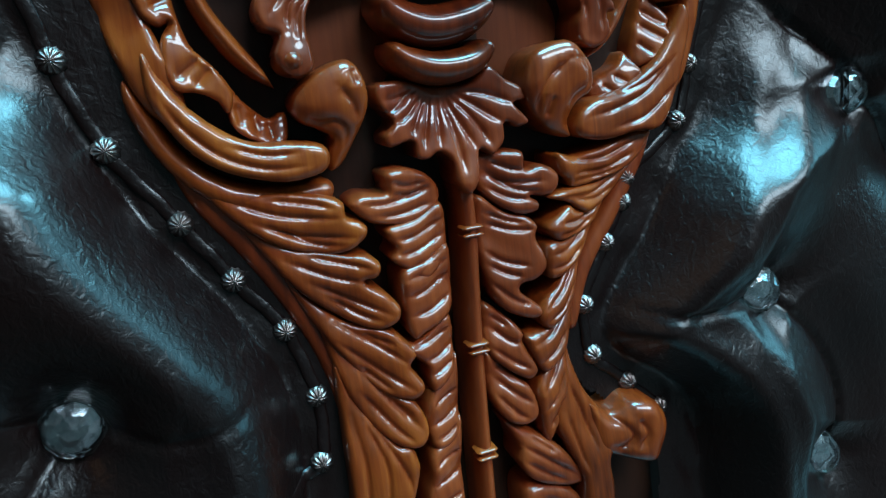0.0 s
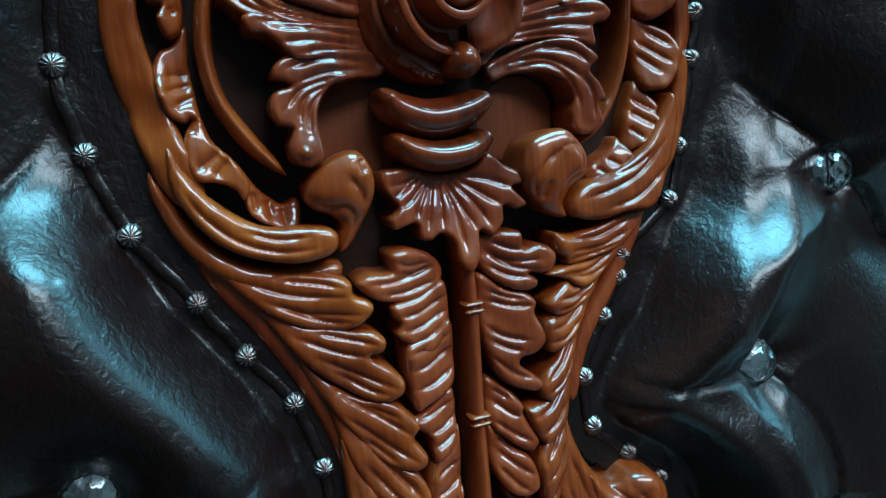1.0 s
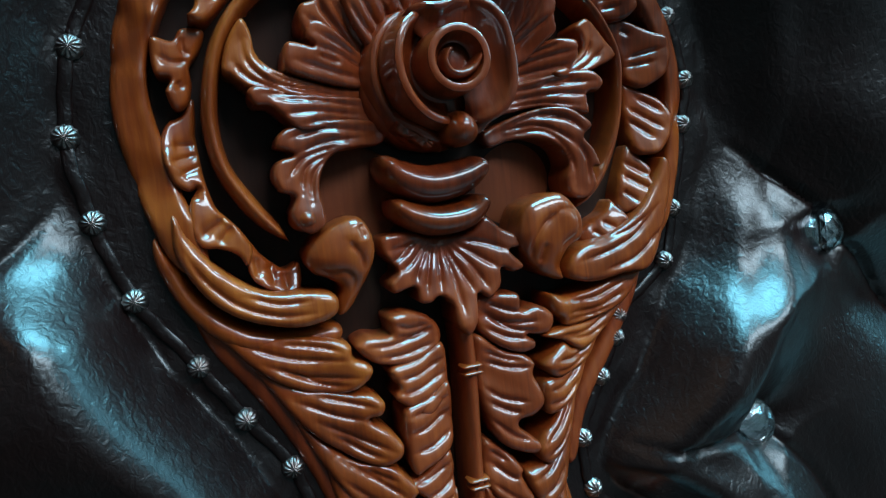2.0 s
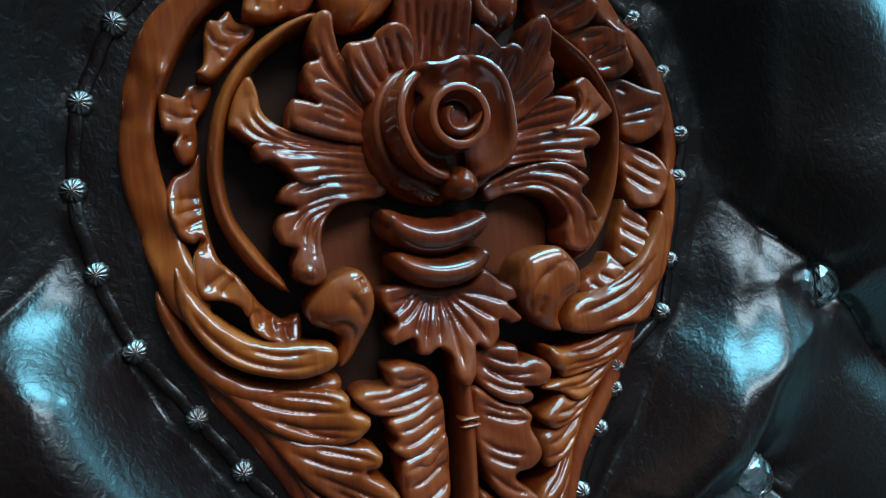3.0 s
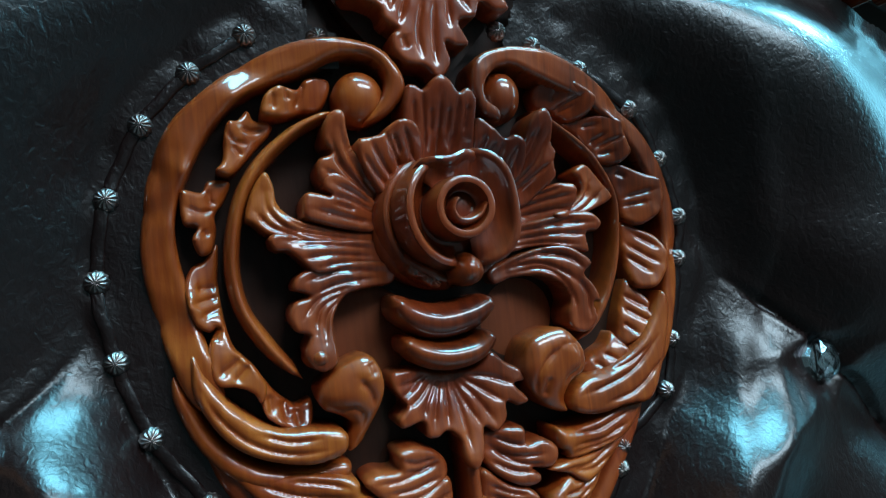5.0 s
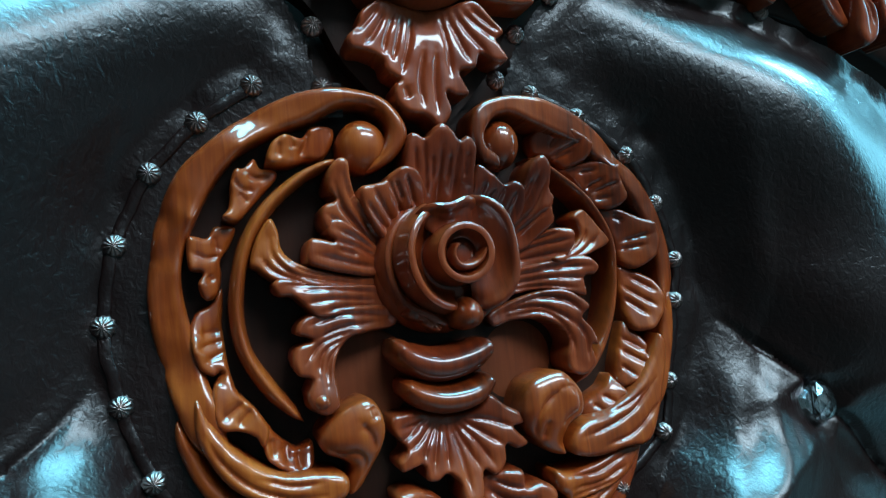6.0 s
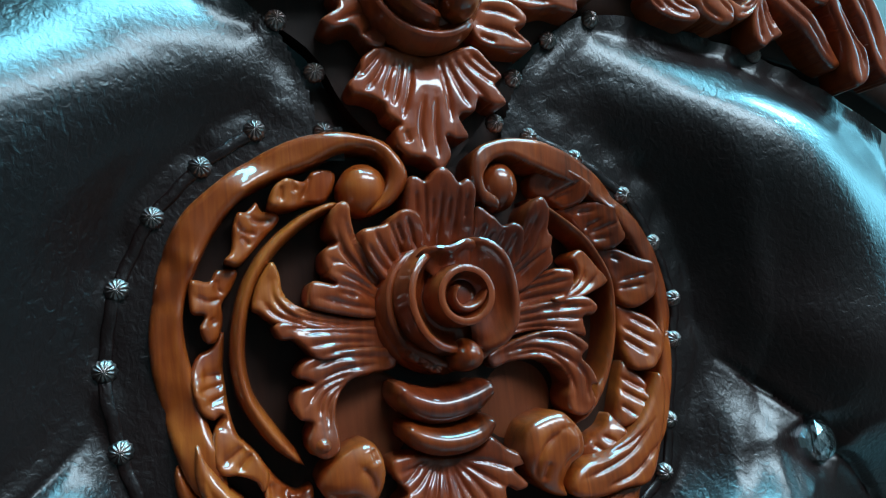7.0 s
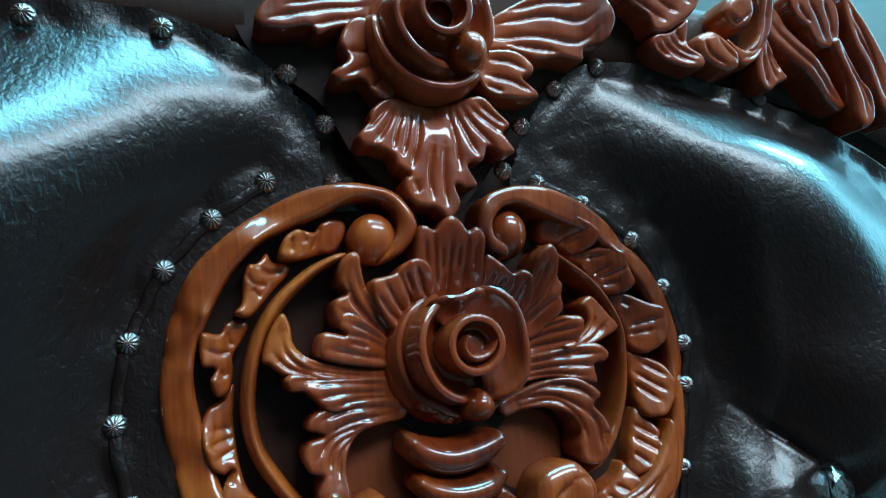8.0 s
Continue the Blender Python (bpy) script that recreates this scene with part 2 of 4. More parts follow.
def carve(outline, y0, height, cuts=(), edge=2.4, cut=2.3, width=1.1, skirt=9, cell=0.8):
    """A carved piece: a smooth closed outline of (x, z), a height or rows (x, z, height) that the surface runs through, rounded edges, and V-shaped cuts along curves."""
    p = np.asarray(outline, float)
    a, b, c, d = np.roll(p, 1, 0), p, np.roll(p, -1, 0), np.roll(p, -2, 0)
    u = np.linspace(0, 1, 7)[:-1, None, None]
    line = 0.5 * (2 * b + (c - a) * u + (2 * a - 5 * b + 4 * c - d) * u * u + (3 * b - 3 * c + d - a) * u ** 3)
    line = line.transpose(1, 0, 2).reshape(-1, 2)
    after = np.roll(line, -1, 0)
    lo, hi = line.min(0) - cell, line.max(0) + 2 * cell
    gx, gz = np.meshgrid(np.arange(lo[0], hi[0], cell), np.arange(lo[1], hi[1], cell), indexing="ij")
    x, z = gx.ravel(), gz.ravel()
    best, fx, fz, odd = np.full(x.shape, 1e9), x.copy(), z.copy(), np.zeros(x.shape, bool)
    for (ax, az), (bx, bz) in zip(line, after):
        dx, dz = bx - ax, bz - az
        k = np.clip(((x - ax) * dx + (z - az) * dz) / (dx * dx + dz * dz + 1e-9), 0, 1)
        px, pz = ax + k * dx, az + k * dz
        r = np.hypot(x - px, z - pz)
        near = r < best
        best, fx, fz = np.where(near, r, best), np.where(near, px, fx), np.where(near, pz, fz)
        if az != bz:
            odd ^= ((az > z) != (bz > z)) & (x < ax + (z - az) * dx / (bz - az))
    snap = best < 0.62 * cell
    x, z = np.where(snap, fx, x), np.where(snap, fz, z)
    inside = np.where(snap, 0.0, best)
    if isinstance(height, (int, float)):
        h = np.full(x.shape, float(height))
    else:
        w = [1 / (np.hypot(x - q[0], z - q[1]) + 9.0) ** 2 for q in height]
        h = sum(k * q[2] for k, q in zip(w, height)) / sum(w)
    h = h + 0.25 * np.sin(x / 3.9 + 1.3 * np.sin(z / 5.3)) * np.sin(z / 4.7 + y0)
    for rows in cuts:
        c = curve(rows, 20)
        gap, along = np.full(x.shape, 1e9), np.zeros(x.shape)
        for i in range(len(c) - 1):
            dx, dz = c[i + 1] - c[i]
            k = np.clip(((x - c[i, 0]) * dx + (z - c[i, 1]) * dz) / (dx * dx + dz * dz + 1e-9), 0, 1)
            r = np.hypot(x - c[i, 0] - k * dx, z - c[i, 1] - k * dz)
            along = np.where(r < gap, (i + k) / (len(c) - 1), along)
            gap = np.minimum(gap, r)
        fade = np.clip(along / 0.2, 0.25, 1) * np.clip((1 - along) / 0.25, 0.1, 1)
        h = h - cut * fade * np.exp(-gap / width)
    q = np.clip(inside / edge, 0, 1)
    h = h - min(edge, 7) * (1 - np.sqrt(1 - (1 - q) ** 2))
    good = (odd | snap).reshape(gx.shape)
    n = np.arange(x.size).reshape(gx.shape)
    tris = []
    for t in ((n[:-1, :-1], n[1:, :-1], n[1:, 1:]), (n[:-1, :-1], n[1:, 1:], n[:-1, 1:])):
        t = np.stack([k.ravel() for k in t], 1)
        mid = inside[t].sum(1) > 0
        tris.append(t[good.ravel()[t].all(1) & mid])
    tris = np.vstack(tris)
    sides = np.vstack([tris[:, [0, 1]], tris[:, [1, 2]], tris[:, [2, 0]]])
    key = np.sort(sides, 1)
    _, where, count = np.unique(key[:, 0] * x.size + key[:, 1], return_index=True, return_counts=True)
    rim = sides[where[count == 1]]
    used, back = np.unique(np.concatenate([tris.ravel(), rim.ravel()]), return_inverse=True)
    v = np.stack([x[used], y0 - h[used], z[used]], 1)
    m = len(used)
    low = v.copy()
    low[:, 1] = y0 + skirt
    tris, rim = back[:tris.size].reshape(-1, 3), back[tris.size:].reshape(-1, 2)
    foot, rb = np.unique(rim, return_inverse=True)
    rb = rb.reshape(rim.shape) + m
    faces = tris.tolist() + np.stack([rim[:, 1], rim[:, 0], rb[:, 0], rb[:, 1]], 1).tolist()
    return np.vstack([v, low[foot]]), faces


# ---- room ----
def room_box(name, lo, hi, material, label, category):
    v = np.array([(x, y, z) for x in (lo[0], hi[0]) for y in (lo[1], hi[1]) for z in (lo[2], hi[2])], float)
    faces = [(0, 1, 3, 2), (4, 6, 7, 5), (0, 4, 5, 1), (2, 3, 7, 6), (0, 2, 6, 4), (1, 5, 7, 3)]
    mesh = bpy.data.meshes.new(name)
    mesh.from_pydata(v.tolist(), [], faces)
    mesh.materials.append(material)
    return tagged(new(name, mesh), label, category, kind="structure")


room_box("floor", (-2.0, -2.5, -0.1), (3.45, 0.6, 0.0), TILE, "dark brown tiled floor under the sofa", "floor")
room_box("ceiling", (-2.1, -2.6, 2.7), (3.45, 0.7, 2.8), PLASTER, "dim plastered ceiling over the room", "ceiling")
room_box("wall_north", (-2.0, 0.6, 0.0), (3.45, 0.7, 2.7), PLASTER, "dim brown plastered wall behind the sofa", "wall")
room_box("wall_east_south", (3.4, -2.5, 0.0), (3.5, -1.2, 2.7), PLASTER, "dim brown plastered wall beside the opening", "wall")
room_box("wall_east_north", (3.4, 0.5, 0.0), (3.5, 0.7, 2.7), PLASTER, "dim brown plastered wall beside the opening", "wall")
room_box("wall_east_low", (3.4, -1.2, 0.0), (3.5, 0.5, 0.95), PLASTER, "dim brown plastered wall below the opening", "wall")
room_box("wall_east_high", (3.4, -1.2, 2.45), (3.5, 0.5, 2.7), PLASTER, "dim brown plastered wall above the opening", "wall")
# the west opening only makes room for the added fill lamp
room_box("wall_west_south", (-2.1, -2.5, 0.0), (-2.0, -1.35, 2.7), PLASTER, "dim brown plastered wall beside the opening", "wall")
room_box("wall_west_north", (-2.1, 0.45, 0.0), (-2.0, 0.7, 2.7), PLASTER, "dim brown plastered wall beside the opening", "wall")
room_box("wall_west_low", (-2.1, -1.35, 0.0), (-2.0, 0.45, 1.55), PLASTER, "dim brown plastered wall below the opening", "wall")
room_box("wall_west_high", (-2.1, -1.35, 2.45), (-2.0, 0.45, 2.7), PLASTER, "dim brown plastered wall above the opening", "wall")
room_box("wall_south", (-2.1, -2.6, 0.0), (3.45, -2.5, 2.7), PLASTER, "dim brown plastered wall facing the sofa", "wall")


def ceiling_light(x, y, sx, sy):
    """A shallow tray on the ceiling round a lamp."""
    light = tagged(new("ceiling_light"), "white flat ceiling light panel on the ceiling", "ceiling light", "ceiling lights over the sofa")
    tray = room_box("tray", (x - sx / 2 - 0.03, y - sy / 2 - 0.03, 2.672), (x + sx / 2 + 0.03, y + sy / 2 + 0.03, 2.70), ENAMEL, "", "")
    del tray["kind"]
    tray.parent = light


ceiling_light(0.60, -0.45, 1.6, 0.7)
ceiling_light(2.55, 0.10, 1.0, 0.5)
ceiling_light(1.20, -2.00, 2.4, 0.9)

# ---- sofa ----
sofa = tagged(new("sofa"), "dark brown tufted leather sofa back with carved teak splat", "sofa")

# outline of the splat, from the top notch down each side
SIDE_L = [(-8, 104), (-24, 117), (-55, 119), (-98, 104), (-134, 66), (-145, 12), (-141, -27), (-122, -78), (-93, -125), (-76, -160), (-69, -200), (-73, -240), (-84, -300)]
SIDE_R = [(8, 104), (24, 115), (59, 115), (100, 100), (130, 63), (143, 7), (128, -57), (108, -88), (87, -127), (60, -162), (51, -192), (66, -220), (102, -250), (104, -300)]
out_l, out_r = curve(SIDE_L, 70), curve(SIDE_R, 70)
splat_outline = np.vstack([out_l, out_r[::-1]])
inner = [(0.965 * x, z if z < 90 else z - 3) for x, z in splat_outline]
# board behind the openwork, its colour carries the shade in the gaps
panel = part("carved_panel", *slab(inner, 14, 26), SHADED_BACKING, sofa, "openwork carved teak splat with a dark backing board", smooth=False)

# added discs: the backing as it looks lit through two holes
for x, z, rx, rz in ((-44, -30, 27, 26), (39.5, -29, 25, 24)):
    part("lit_backing_disc", *blob(x, z, 11, rx, rz, 2), LIT_BACKING, panel, "flat pale brown disc seen behind the carving")

# rims with their volutes
part("rim_scroll", *carve([(-38, 76), (-25.5, 80), (-17, 88.5), (-15.5, 96), (-19, 105), (-26, 113), (-37.5, 117.5), (-52.5, 119), (-72.5, 116.5), (-95, 107), (-114, 93.5), (-129, 79.5), (-139, 60), (-144, 39.5), (-146, 19), (-144, -2), (-139, -25.5), (-129.5, -50), (-116.5, -57.5), (-115.5, -41), (-121.5, -20.5), (-126.5, 1), (-130, 22.5), (-129, 38), (-123, 53.5), (-113, 72), (-99, 88), (-82, 97), (-65, 102.5), (-50, 109), (-38.5, 110), (-30, 106.5), (-26, 99), (-28, 89)], 6, [(-144, 39.5, 1), (-127, 32.5, 17), (-139, 60, 1), (-123, 56.5, 17), (-95, 107, 3), (-98.5, 89.5, 17), (-50, 114, 16), (-21, 97.5, 18), (-141.5, -12.5, 1), (-119.5, -31, 16)], [], edge=4.5), WOOD, panel, "broad smooth teak rim ending in a scroll", sharp=180)
part("rim_scroll", *carve([(35, 75), (25, 79.5), (20, 89), (19.5, 98), (22.5, 107), (31.5, 112.5), (48.5, 115), (70, 112), (95, 100.5), (116, 81.5), (133.5, 57.5), (142.5, 33), (145.5, 5.5), (142, -24.5), (132.5, -56), (124, -68), (115.5, -66.5), (124.5, -48.5), (130.5, -29.5), (134.5, -3.5), (133.5, 23.5), (124.5, 47.5), (109, 70), (89.5, 85.5), (70, 94), (54.5, 100), (44.5, 104), (34.5, 102.5), (28, 95), (28.5, 87), (35.5, 81.5)], 6, [(45, 110.5, 16), (116, 81.5, 2), (107, 70.5, 17), (143.5, -4.5, 3), (133.5, -3.5, 16), (23.5, 96.5, 18)], [], edge=3.5), WOOD, panel, "smooth teak rim ending in a scroll", sharp=180)
part("scroll_eye", *blob(-38.5, 89.5, 2, 13.5, 14, 12), WOOD, panel, "polished round scroll eye")
part("scroll_eye", *blob(39.5, 89, 2, 11.5, 14, 12), WOOD, panel, "polished round scroll eye")

# inner crescent bars
part("crescent_bar", *band([(-52.5, 83, 2.5), (-70.5, 75, 3.5), (-87, 62, 4), (-98.5, 46, 4), (-104.5, 27.5, 4), (-106.5, 8.5, 4), (-103.5, -10, 4.2), (-93.5, -28, 4.5), (-83, -41, 3.5), (-78.5, -46, 1.5)], 6, 15, power=2, taper=(0.05, 0.12)), WOOD, panel)
part("crescent_bar", *band([(55, 81, 2.5), (70, 71, 3.2), (86.5, 57.5, 3.5), (97.5, 41.5, 3.5), (102, 27.5, 3.5), (101, 8.5, 3.5), (98, -6.5, 3.7), (92, -21.5, 4), (82.5, -36, 4), (69, -48.5, 2)], 6, 15, power=2, taper=(0.05, 0.12)), WOOD, panel)

# leaf sprigs between rim and bar
part("leaf_garland", *carve([(-51, 99), (-58, 102), (-64.5, 100), (-69, 95), (-78, 96), (-85, 91), (-87, 82), (-77, 81), (-67.5, 83.5), (-56.5, 86)], 6, [(-56.5, 86, 1), (-67.5, 83.5, 1), (-51, 99, 1), (-87, 82, 16), (-78, 96, 16), (-85, 91, 16)], [[(-65, 99), (-67.5, 91), (-71.5, 85)], [(-74.5, 95), (-73.5, 88.5)], [(-81, 92.5), (-81.5, 83.5)]], edge=3), WOOD, panel, "carved leaf sprig inside the rim", sharp=180)
part("leaf_garland", *carve([(-83.5, 80.5), (-90, 81), (-93, 85.5), (-98, 80.5), (-102.5, 79.5), (-105, 73), (-106.5, 61.5), (-110, 56.5), (-103.5, 54), (-96.5, 60.5), (-90, 67.5), (-82, 76)], 6, [(-82, 76, 1), (-90, 67.5, 1), (-83.5, 80.5, 1), (-110, 56.5, 16), (-105, 73, 16), (-102.5, 79.5, 16)], [[(-103.5, 75.5), (-100.5, 70.5), (-93.5, 69)], [(-101.5, 68.5), (-97, 63)], [(-96.5, 78), (-93, 75.5), (-85.5, 76.5)]], edge=3), WOOD, panel, "carved leaf sprig inside the rim", sharp=180)
part("leaf_garland", *carve([(-104, 52.5), (-113.5, 53), (-117.5, 47.5), (-126, 48), (-126.5, 33.5), (-120.5, 31), (-123, 25.5), (-120.5, 18), (-115, 19.5), (-112, 28.5), (-112, 36.5), (-107, 43.5)], 6, [(-104, 52.5, 1), (-107, 43.5, 1), (-112, 28.5, 1), (-123, 25.5, 16), (-126.5, 33.5, 16), (-126, 48, 16)], [[(-124.5, 41), (-118.5, 38), (-111.5, 39)], [(-114, 49), (-113.5, 43), (-110, 41.5)], [(-118, 30), (-116, 26)]], edge=3), WOOD, panel, "carved leaf sprig inside the rim", sharp=180)
part("leaf_garland", *carve([(-112.5, 23.5), (-118.5, 16), (-124.5, 13), (-128, 5.5), (-127.5, -5), (-125, -14), (-119.5, -18), (-116, -17), (-120, -24), (-120.5, -36.5), (-117, -43), (-109.5, -44.5), (-102.5, -48.5), (-99, -54), (-96, -46), (-100.5, -36.5), (-106, -30), (-109.5, -25), (-112, -14.5), (-113, -4), (-113.5, 6.5), (-112.5, 14.5)], 6, [(-112.5, 23.5, 1), (-112.5, 14.5, 1), (-113.5, 6.5, 1), (-127.5, -5, 16), (-117, -43, 16), (-120.5, -36.5, 16)], [[(-124, 2.5), (-113, 2.5)], [(-126, -4.5), (-112, -1.5)], [(-122, -10.5), (-112, -6.5)], [(-117.5, -38.5), (-105.5, -30.5)], [(-110.5, -42.5), (-102.5, -34)], [(-118.5, -21.5), (-113.5, -15.5)]], edge=2.5, cut=3, width=2.2), WOOD, panel, "pale glossy carved leaf sprig inside the rim", sharp=180)
part("leaf_garland", *carve([(-98, -42.5), (-98.5, -58), (-92.5, -65), (-84, -69), (-76.5, -67), (-75.5, -56), (-82.5, -58), (-87, -55), (-92.5, -49.5)], 5, [(-75.5, -56, 1), (-82.5, -58, 1), (-87, -55, 1), (-84, -69, 16), (-92.5, -65, 16), (-98.5, -58, 16)], [[(-88, -64.5), (-89, -53.5)], [(-95, -60.5), (-95.5, -49.5)], [(-82.5, -68), (-83.5, -58.5)]], edge=2.5, cut=3, width=2.2), WOOD, panel, "pale glossy carved leaf sprig inside the rim", sharp=180)
part("leaf_garland", *carve([(61, 94.5), (72.5, 101.5), (75.5, 95), (82.5, 97), (91, 92.5), (96, 87.5), (92.5, 79), (81, 75), (74.5, 80), (69, 82), (62, 85)], 6, [(62, 85, 1), (69, 82, 1), (74.5, 80, 1), (82.5, 97, 16), (91, 92.5, 16), (96, 87.5, 16)], [[(89.5, 90), (80, 85.5), (71, 81)], [(75.5, 94), (71.5, 86.5)], [(84, 84), (74.5, 80.5)]], edge=3), WOOD, panel, "carved leaf sprig inside the rim", sharp=180)
part("leaf_garland", *carve([(78.5, 75), (94, 78.5), (103, 78.5), (111.5, 74), (114, 64), (116.5, 56), (110, 50), (99.5, 50.5), (93, 58.5), (86.5, 68)], 6, [(78.5, 75, 1), (86.5, 68, 1), (93, 58.5, 1), (116.5, 56, 16), (114, 64, 16), (111.5, 74, 16)], [[(112, 65), (96, 59.5)], [(103, 67.5), (93, 62)], [(89.5, 72.5), (100.5, 73)], [(106.5, 56.5), (97.5, 56)]], edge=3), WOOD, panel, "carved leaf sprig inside the rim", sharp=180)
part("leaf_garland", *carve([(101, 50.5), (113.5, 50.5), (126.5, 43.5), (134.5, 39.5), (136, 28), (132, 19.5), (121.5, 13.5), (113.5, 16.5), (110.5, 24.5), (107, 37)], 6, [(101, 50.5, 1), (107, 37, 1), (110.5, 24.5, 1), (132, 19.5, 16), (134.5, 39.5, 16), (136, 28, 16)], [[(131, 33.5), (112, 30)], [(126.5, 27), (112, 25.5)], [(109.5, 46), (116.5, 42)]], edge=3), WOOD, panel, "carved leaf sprig inside the rim", sharp=180)
part("leaf_garland", *carve([(112.5, 16.5), (123.5, 11.5), (131.5, 6), (135.5, -4.5), (132.5, -14.5), (125, -22.5), (113.5, -21.5), (111, -7.5), (110.5, 7)], 6, [(110.5, 7, 1), (112.5, 16.5, 1), (111, -7.5, 1), (125, -22.5, 16), (135.5, -4.5, 16), (132.5, -14.5, 16)], [[(112.5, 4.5), (130, -10)], [(111.5, -2), (124.5, -14.5)], [(117.5, 9.5), (131.5, -1)]], edge=3), WOOD, panel, "carved leaf sprig inside the rim", sharp=180)
part("leaf_garland", *carve([(111, -16.5), (117.5, -23.5), (122, -31), (120, -36), (124, -41), (119, -46), (110, -51.5), (102, -53.5), (100, -45), (105, -29.5)], 6, [(111, -16.5, 1), (105, -29.5, 1), (100, -45, 1), (110, -51.5, 16), (119, -46, 16), (124, -41, 16)], [[(107, -25), (120, -35)], [(105.5, -32), (120, -43.5)], [(103.5, -40.5), (111, -48.5)]], edge=3), WOOD, panel, "carved leaf sprig inside the rim", sharp=180)
part("leaf_garland", *carve([(96.5, -45), (99.5, -49.5), (102.5, -56.5), (94.5, -62.5), (86.5, -66.5), (77.5, -68.5), (74, -62), (82.5, -55.5), (90.5, -51.5)], 6, [(82.5, -55.5, 1), (74, -62, 1), (96.5, -45, 1), (86.5, -66.5, 16), (94.5, -62.5, 16), (102.5, -56.5, 16)], [[(88, -56), (95.5, -61)], [(82, -60), (87.5, -65.5)]], edge=3), WOOD, panel, "carved leaf sprig inside the rim", sharp=180)

# acanthus leaves round the rose
part("acanthus_leaf", *fan(-4, 26, [(i * 15 - 20, 46) for i in range(16)], 8, 5, r0=24, per=3, groove=1.0, cut=0.1, start=0.8), WOOD_RED, panel, "ring of carved leaf bases under the rose")
part("acanthus_leaf", *carve([(-19.5, 72.5), (-17, 91.5), (-12.5, 94), (-7.5, 91.5), (-3, 96), (2, 98.5), (7.5, 95), (11.5, 90), (16.5, 92), (21, 86.5), (20, 74.5), (18.5, 56), (2.5, 52), (-16.5, 55.5)], 3, [(1.5, 94, 20), (-15, 88.5, 17), (19, 86, 17), (0, 58, 1)], [[(1, 87), (0.5, 72), (0, 58)], [(-8.5, 91), (-7.5, 75), (-6, 59.5)], [(11.5, 89), (9, 72), (7.5, 59.5)], [(-13.5, 87), (-12.5, 72)], [(16.5, 84.5), (13.5, 69)], [(-4, 83), (-3.5, 69.5)], [(6, 83), (4.5, 69)]]), WOOD_RED, panel, sharp=180)
part("acanthus_leaf", *carve([(-11, 72), (-15, 76), (-21.5, 76.5), (-28, 73), (-30.5, 70), (-36.5, 68.5), (-43.5, 67), (-43.5, 59.5), (-38, 48.5), (-28, 38.5), (-13, 46), (-8, 61.5)], 3, [(-22, 75, 20), (-41, 65, 18), (-15.5, 47.5, 1)], [[(-30, 71.5), (-24.5, 60.5), (-18.5, 49)], [(-20.5, 74), (-16.5, 64.5), (-13.5, 54.5)], [(-37.5, 67), (-30.5, 55), (-21.5, 45)], [(-25.5, 70), (-20.5, 59)], [(-42, 61), (-34, 50), (-24.5, 42)]]), WOOD_RED, panel, sharp=180)
part("acanthus_leaf", *carve([(-58.5, 77), (-53.5, 81.5), (-49.5, 80), (-48.5, 72), (-45.5, 62.5), (-39.5, 56.5), (-33, 45.5), (-25.5, 34.5), (-37, 31), (-50, 37), (-60, 45), (-64, 50.5), (-63, 58.5), (-56.5, 61.5), (-60.5, 67.5)], 3, [(-53, 78.5, 21), (-62, 55, 16), (-31, 36, 1)], [[(-52.5, 73), (-48.5, 61), (-40.5, 49), (-32, 39)], [(-57, 69.5), (-52.5, 57.5), (-42.5, 46), (-33.5, 36)], [(-56.5, 61), (-49, 51.5), (-39, 40.5)], [(-61.5, 54.5), (-50.5, 46.5), (-39, 37.5)], [(-50, 69), (-45, 58.5), (-35.5, 46)]]), WOOD_RED, panel, sharp=180)
part("acanthus_leaf", *carve([(-49, 49.5), (-55.5, 52.5), (-60.5, 51), (-62, 45.5), (-58.5, 41), (-70.5, 43), (-72.5, 32), (-65, 28), (-51, 24.5), (-34.5, 22.5), (-25.5, 29), (-36, 39)], 3, [(-61, 48.5, 16), (-70, 37, 18), (-31.5, 29.5, 1)], [[(-59, 41.5), (-47, 38), (-34, 31)], [(-67.5, 35), (-50.5, 30), (-34.5, 26.5)], [(-57, 47), (-45.5, 41.5), (-35, 35)], [(-57, 37), (-45, 33.5)]]), WOOD_RED, panel, sharp=180)
part("acanthus_leaf", *carve([(-88.5, 54.5), (-85, 48.5), (-84, 39.5), (-79, 33), (-69.5, 28.5), (-51, 24), (-31.5, 21.5), (-32.5, 12.5), (-62.5, 16), (-78, 21.5), (-89, 24), (-95.5, 29.5), (-99, 33), (-95.5, 45)], 3, [(-91, 43.5, 12), (-79.5, 30, 17), (-35, 17.5, 1)], [[(-89.5, 45.5), (-88, 35.5), (-80, 27), (-62, 22), (-40.5, 18.5)], [(-86.5, 45.5), (-83.5, 36), (-74.5, 28), (-56.5, 23)], [(-94, 36), (-87.5, 28), (-72.5, 21.5)]]), WOOD, panel, sharp=180)
part("acanthus_leaf", *carve([(-90, 22.5), (-85.5, 25), (-78, 23.5), (-62.5, 20), (-35, 18), (-27.5, 11), (-35, 5), (-56, 4.5), (-69.5, 4.5), (-76, 11), (-81, 15.5), (-87.5, 16.5)], 3, [(-88.5, 21, 17), (-74, 9.5, 17), (-33, 11.5, 1)], [[(-78.5, 19), (-60, 17.5), (-35.5, 14)], [(-75, 12), (-58, 12.5), (-37.5, 10)], [(-83, 21.5), (-62.5, 20)], [(-67.5, 7), (-53, 8.5), (-37.5, 6.5)]]), WOOD_RED, panel, sharp=180)
